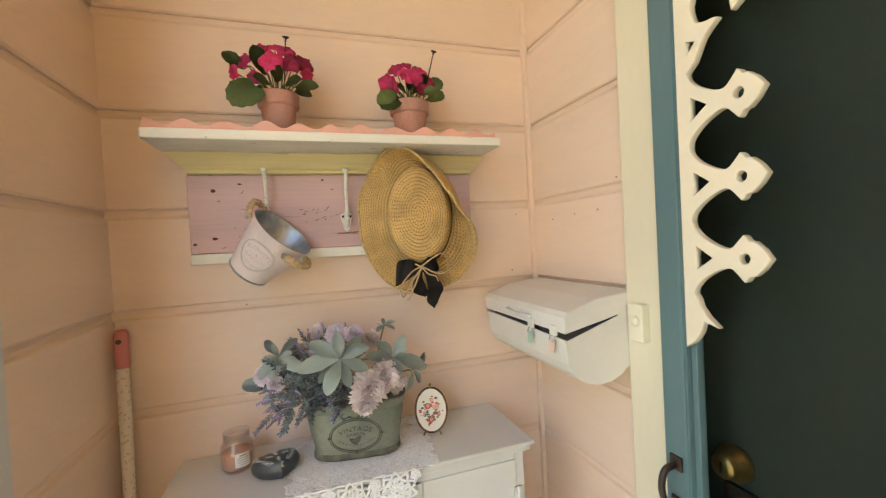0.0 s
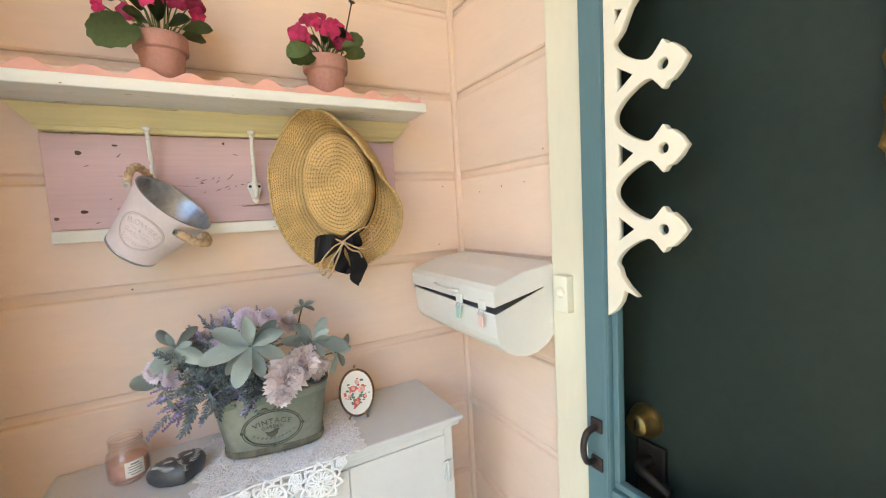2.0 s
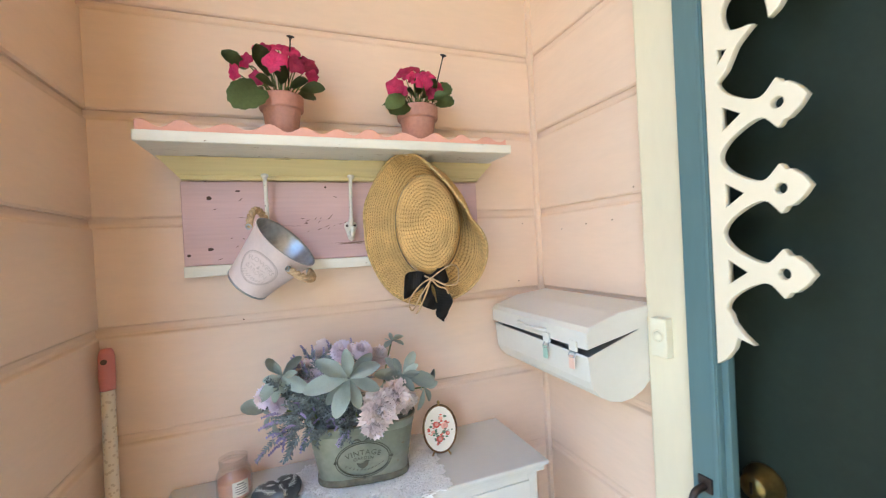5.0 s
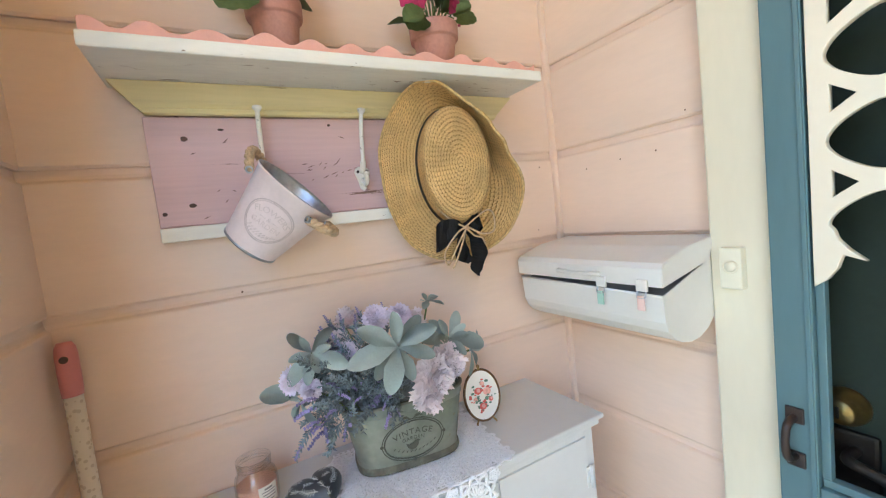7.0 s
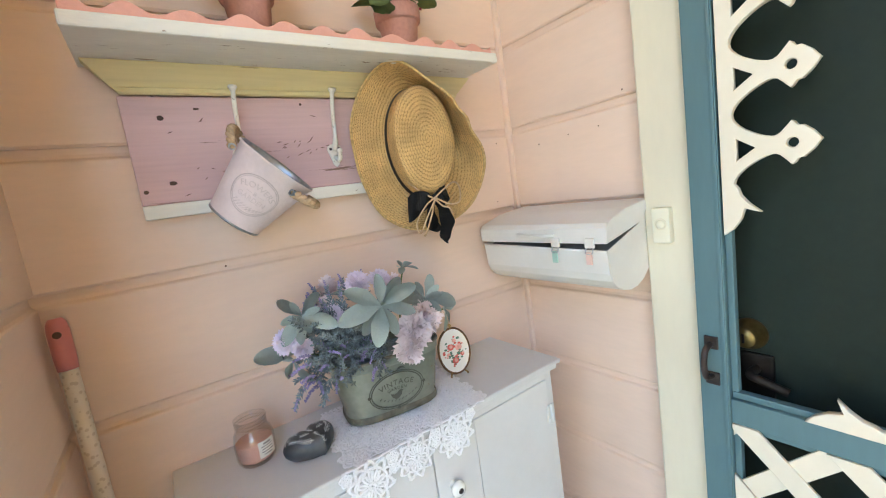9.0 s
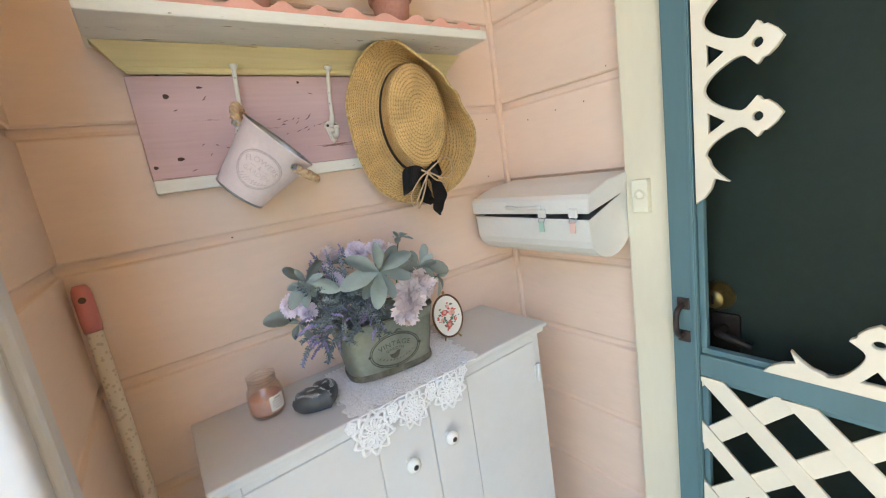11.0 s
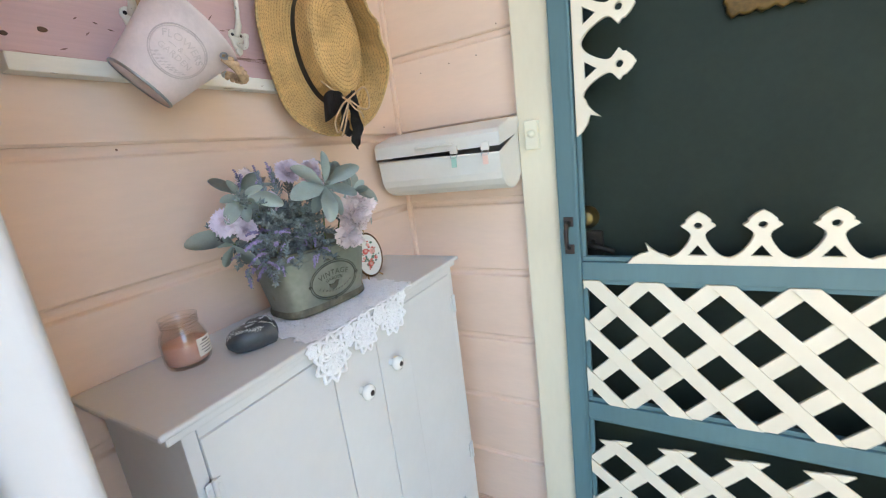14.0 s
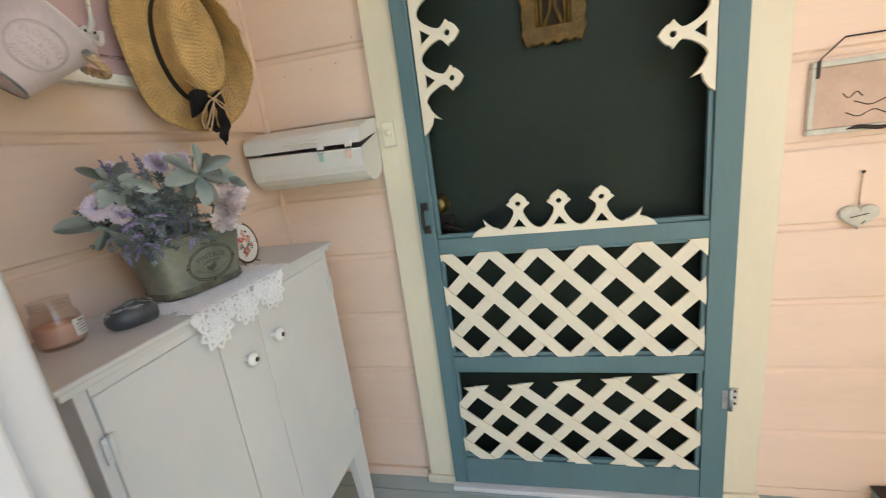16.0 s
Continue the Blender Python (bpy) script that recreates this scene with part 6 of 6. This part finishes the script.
potted_plant(0.013, 1.022, 0.87,
             [((-0.006, -0.050, 0.132), (0.0, -1, 0.15), 1.25), ((0.052, -0.002, 0.150), (0.5, -1, 0.2), 1.15), ((-0.030, -0.02, 0.165), (-0.2, -1, 0.5), 1.0), ((0.000, -0.01, 0.175), (0.0, -0.8, 0.8), 1.05),
              ((0.020, -0.02, 0.166), (0.2, -0.9, 0.6), 1.0), ((-0.060, 0.0, 0.150), (-0.6, -0.9, 0.3), 1.0), ((-0.078, 0.0, 0.128), (-0.8, -0.6, -0.3), 0.9), ((0.028, -0.035, 0.138), (0.3, -1, 0.0), 1.0),
              ((-0.040, -0.03, 0.108), (-0.4, -1, -0.3), 0.8), ((0.040, 0.015, 0.168), (0.4, -0.5, 0.7), 0.95), ((0.058, -0.01, 0.128), (0.6, -0.8, -0.4), 0.8), ((-0.018, 0.03, 0.172), (-0.2, 0.3, 1), 1.0)],
             [((-0.032, -0.035, 0.094), (-0.80, -0.45, -0.75), 1.25, 0), ((-0.062, 0.0, 0.135), (-0.7, -0.2, 0.7), 0.95, 1), ((0.035, -0.03, 0.094), (0.9, -0.4, 0.1), 0.9, 1), ((0.030, 0.02, 0.10), (0.8, 0.3, 0.25), 0.9, 1),
              ((0.02, -0.01, 0.135), (0.4, -0.2, 0.9), 0.85, 2), ((-0.02, -0.03, 0.115), (-0.25, -0.4, 0.9), 1.1, 1), ((0.0, -0.035, 0.100), (0.2, -0.8, 0.45), 0.9, 2), ((-0.012, -0.036, 0.094), (-0.5, -0.8, 0.15), 0.8, 1), ((0.016, -0.036, 0.094), (0.6, -0.7, 0.2), 0.8, 1), ((0.004, -0.030, 0.104), (-0.1, -0.5, 0.9), 0.9, 1), ((0.0, 0.03, 0.105), (0.1, 0.9, 0.4), 1.0, 1), ((-0.03, 0.03, 0.105), (-0.7, 0.7, 0.4), 1.0, 1)],
             (0.022, -0.030, 0.192), "magenta flowers with deep green leaves in a terracotta pot", 1)
potted_plant(0.291, 1.030, 0.95,
             [((0.002, -0.045, 0.128), (0.1, -1, 0.2), 1.1), ((-0.052, -0.015, 0.125), (-0.5, -1, 0.1), 1.1), ((-0.030, -0.02, 0.150), (-0.2, -0.9, 0.5), 1.0), ((-0.010, -0.01, 0.165), (-0.1, -0.7, 0.8), 1.0),
              ((0.022, -0.02, 0.150), (0.2, -0.9, 0.5), 1.0), ((0.045, -0.01, 0.135), (0.5, -0.9, 0.3), 0.95), ((-0.015, -0.035, 0.138), (0, -1, 0.3), 0.9), ((0.020, -0.04, 0.108), (0.1, -1, -0.2), 0.75),
              ((-0.038, -0.02, 0.115), (-0.4, -1, -0.1), 0.85), ((0.058, 0.0, 0.108), (0.8, -0.5, -0.3), 0.75), ((0.005, 0.02, 0.158), (0, 0.2, 1), 0.9)],
             [((-0.035, -0.03, 0.100), (-0.8, -0.45, -0.48), 1.1, 1), ((-0.030, -0.028, 0.098), (-0.8, -0.3, -0.65), 1.0, 0), ((0.035, -0.02, 0.098), (0.9, -0.4, 0.0), 0.75, 0), ((0.040, 0.0, 0.120), (0.8, -0.3, 0.4), 0.8, 0),
              ((0.010, -0.02, 0.105), (0.35, -0.5, 0.6), 0.9, 1), ((0.0, -0.035, 0.098), (-0.1, -0.9, 0.3), 0.9, 2), ((-0.014, -0.036, 0.096), (-0.5, -0.8, 0.2), 0.75, 1), ((0.018, -0.036, 0.096), (0.6, -0.7, 0.2), 0.75, 1), ((-0.006, -0.030, 0.106), (0.1, -0.5, 0.9), 0.85, 1), ((0.010, 0.0, 0.140), (0.3, -0.1, 0.9), 0.8, 2), ((0.0, 0.03, 0.105), (0.1, 0.9, 0.4), 1.0, 1), ((-0.03, 0.03, 0.105), (-0.7, 0.7, 0.4), 1.0, 1)],
             (0.056, -0.030, 0.196), "small magenta flowers with green leaves in a terracotta pot", 2)

# ---- broom handle, wall ornaments, planter box ----
broom = tagged(empty("broom", (-0.2985, 1.070, 0.0)), "broom with patterned white handle and dusty pink grip", "broom")
top = Vector((-0.012, 0.022, 1.248))
ax2 = top - Vector((0.0, -0.05, 0.10))


def along(f):
    return Vector((0.0, -0.05, 0.10)) + ax2 * f


part("handle", tube([along(0), along(0.935)], 0.0108, 20), SPECKLE, broom, "white sleeve with small sprig pattern", True)
part("grip", tube([along(0.9352), along(0.95), along(0.985), along(0.994), along(1.0)], [0.0118, 0.0128, 0.0128, 0.0115, 0.008], 20), GRIP, broom, "dusty pink plastic grip", True)
# no real hole: a dark plug whose colour gives the shade inside
part("hang_hole", tube([along(0.981) + Vector((0, -0.0135, 0)), along(0.981) + Vector((0, 0.013, 0))], 0.005, 12), KNOT_AND_HOLE, broom)
part("head", box(-0.05, 0.05, -0.075, -0.035, 0.085, 0.125, 0.008, 3), GRIP, broom)
bm = bmesh.new()
for i in range(18):
    for j in range(5):
        x, y = -0.045 + i * 0.0053, -0.070 + j * 0.0078
        tube([(x, y, 0.086), (x * 1.25, -0.055 + (y + 0.055) * 1.3, 0.001)], 0.0012, 4, bm)
br = part("bristles", bm, PAPER, broom)
br["kind"] = "stuff"

sign = tagged(empty("hanging_sign", (EAST - 0.001, -0.455, 1.172)), "faded beige sign in a whitewashed wooden frame hung by a wire", "wall sign")
part("panel", box(-0.007, -0.001, -0.112, 0.112, -0.070, 0.068, 0.001), SIGNFACE, sign)
for y0, y1, z0, z1 in ((-0.124, 0.124, 0.0685, 0.082), (-0.124, 0.124, -0.084, -0.0705), (0.1125, 0.124, -0.070, 0.068), (-0.124, -0.1125, -0.070, 0.068)):
    part("frame_strip", box(-0.014, -0.001, y0, y1, z0, z1, 0.002), FRAMEGREY, sign)
part("wire", tube([(-0.010, 0.112, 0.060), (-0.014, 0.108, 0.088), (-0.008, 0.062, 0.128), (-0.008, -0.062, 0.128), (-0.014, -0.108, 0.088), (-0.010, -0.112, 0.060)], 0.002, 6), DARKMETAL, sign, "dark hanging wire", True)
for y in (0.112, -0.112):
    part("wire_clip", box(-0.016, -0.0142, y - 0.004, y + 0.004, 0.045, 0.084, 0.001), DARKMETAL, sign)
for y, z, w in ((0.005, -0.044, 0.040), (-0.02, -0.020, 0.05), (0.035, 0.0, 0.02)):
    part("faded_script", tube(bend([(-0.0078, y + w * t, z + 0.006 * math.sin(t * 21)) for t in np.linspace(-1, 1, 9)], 3), 0.0012, 5), DARKMETAL, sign)
part("frame_ornament", tube(bend([(-0.0155, 0.045, -0.077), (-0.0165, 0.02, -0.074), (-0.0165, -0.02, -0.080), (-0.0155, -0.045, -0.077)], 5), [0.001, 0.002, 0.003, 0.004] + [0.005] * 8 + [0.004, 0.003, 0.002, 0.001], 6), DARKMETAL, sign, smooth=True)

heart = tagged(empty("heart_ornament", (EAST - 0.001, -0.463, 0.882)), "small white wooden heart hung on a cord", "ornament")
pts = [(heart_r(2 * math.pi * i / 48)[0] * 0.86, heart_r(2 * math.pi * i / 48)[1] * 0.72 - 0.004) for i in range(48)]
part("heart_board", remap(plate([pts], 0.010, 0.003), lambda c: Vector((-0.007 - c.z, -c.x, c.y))), FRAMEGREY, heart, "white painted wooden heart")
part("cord", tube(bend([(-0.005, 0, 0.020), (-0.006, 0.002, 0.06), (-0.004, 0, 0.105)], 5), 0.0016, 6), ROPE, heart, smooth=True)
part("nail", lathe([(0, 0.006), (0.004, 0.005), (0.004, 0.003), (0.0012, 0.003), (0.0012, -0.004)], 10), DARKMETAL, heart).matrix_basis = pose(-0.002, 0, 0.107, 0, -90, 0)
for a, b in (((-0.020, -0.004), (0.018, 0.004)), ((0.004, -0.022), (0.012, -0.014))):
    part("scratch", tube([(-0.0125, -a[0], a[1]), (-0.0125, -b[0], b[1])], 0.0012, 5), DARKMETAL, heart)

trough = tagged(empty("planter_box", (EAST - 0.10, -0.72, 0.001)), "low sage green metal planter box on the floor", "planter box")
part("box_wall", box(-0.075, 0.092, -0.16, 0.135, 0.0, 0.060, 0.003), material("sage_green_metal", (0.22, 0.30, 0.26), 0.5, vary=0.12), trough)
part("box_rim", box(-0.080, 0.094, -0.165, 0.140, 0.0602, 0.067, 0.002), DARKMETAL, trough)

# old nail holes and nails in the siding
rnd = random.Random(7)
for k, (x, y, z, w) in enumerate(((-0.084, BACK, 1.272, "n"), (0.60, BACK, 1.452, "n"), (EAST, 1.02, 1.43, "e"), (EAST, 0.93, 1.437, "e"), (EAST, 0.85, 1.440, "e"), (0.05, BACK, 1.755, "n"), (0.58, BACK, 1.30, "n"), (EAST, 0.79, 1.50, "e"))):
    n_ = part("nail_head", lathe([(0, 0.0008), (0.0014, 0.0006), (0.0018, 0.0)], 10), RUST)
    n_.matrix_basis = pose(x, y, z, 90, 0, 0) if w == "n" else pose(x, y, z, 0, -90, 0)
    tagged(n_, "rusty nail head in the peach siding", "nail", "nails in the siding")


# ---- siding boards ----
siding(wall_north, (WEST - 0.018, BACK + 0.018), 0, EAST - WEST + 0.036, 0.0, TOP)
siding(wall_east, (EAST + 0.018, BACK + 0.018), -90, BACK + 0.018 - 0.748, 0.0, TOP)
siding(wall_east, (EAST + 0.018, -0.283), -90, 1.03, 0.0, TOP)
siding(wall_west, (WEST - 0.018, FRONT + 0.061), 90, BACK + 0.018 - FRONT - 0.061, 0.0, TOP)
siding(wall_outer, (-3.9, FRONT + 0.020), 0, 3.9 + WEST - 0.141, -0.38, TOP)
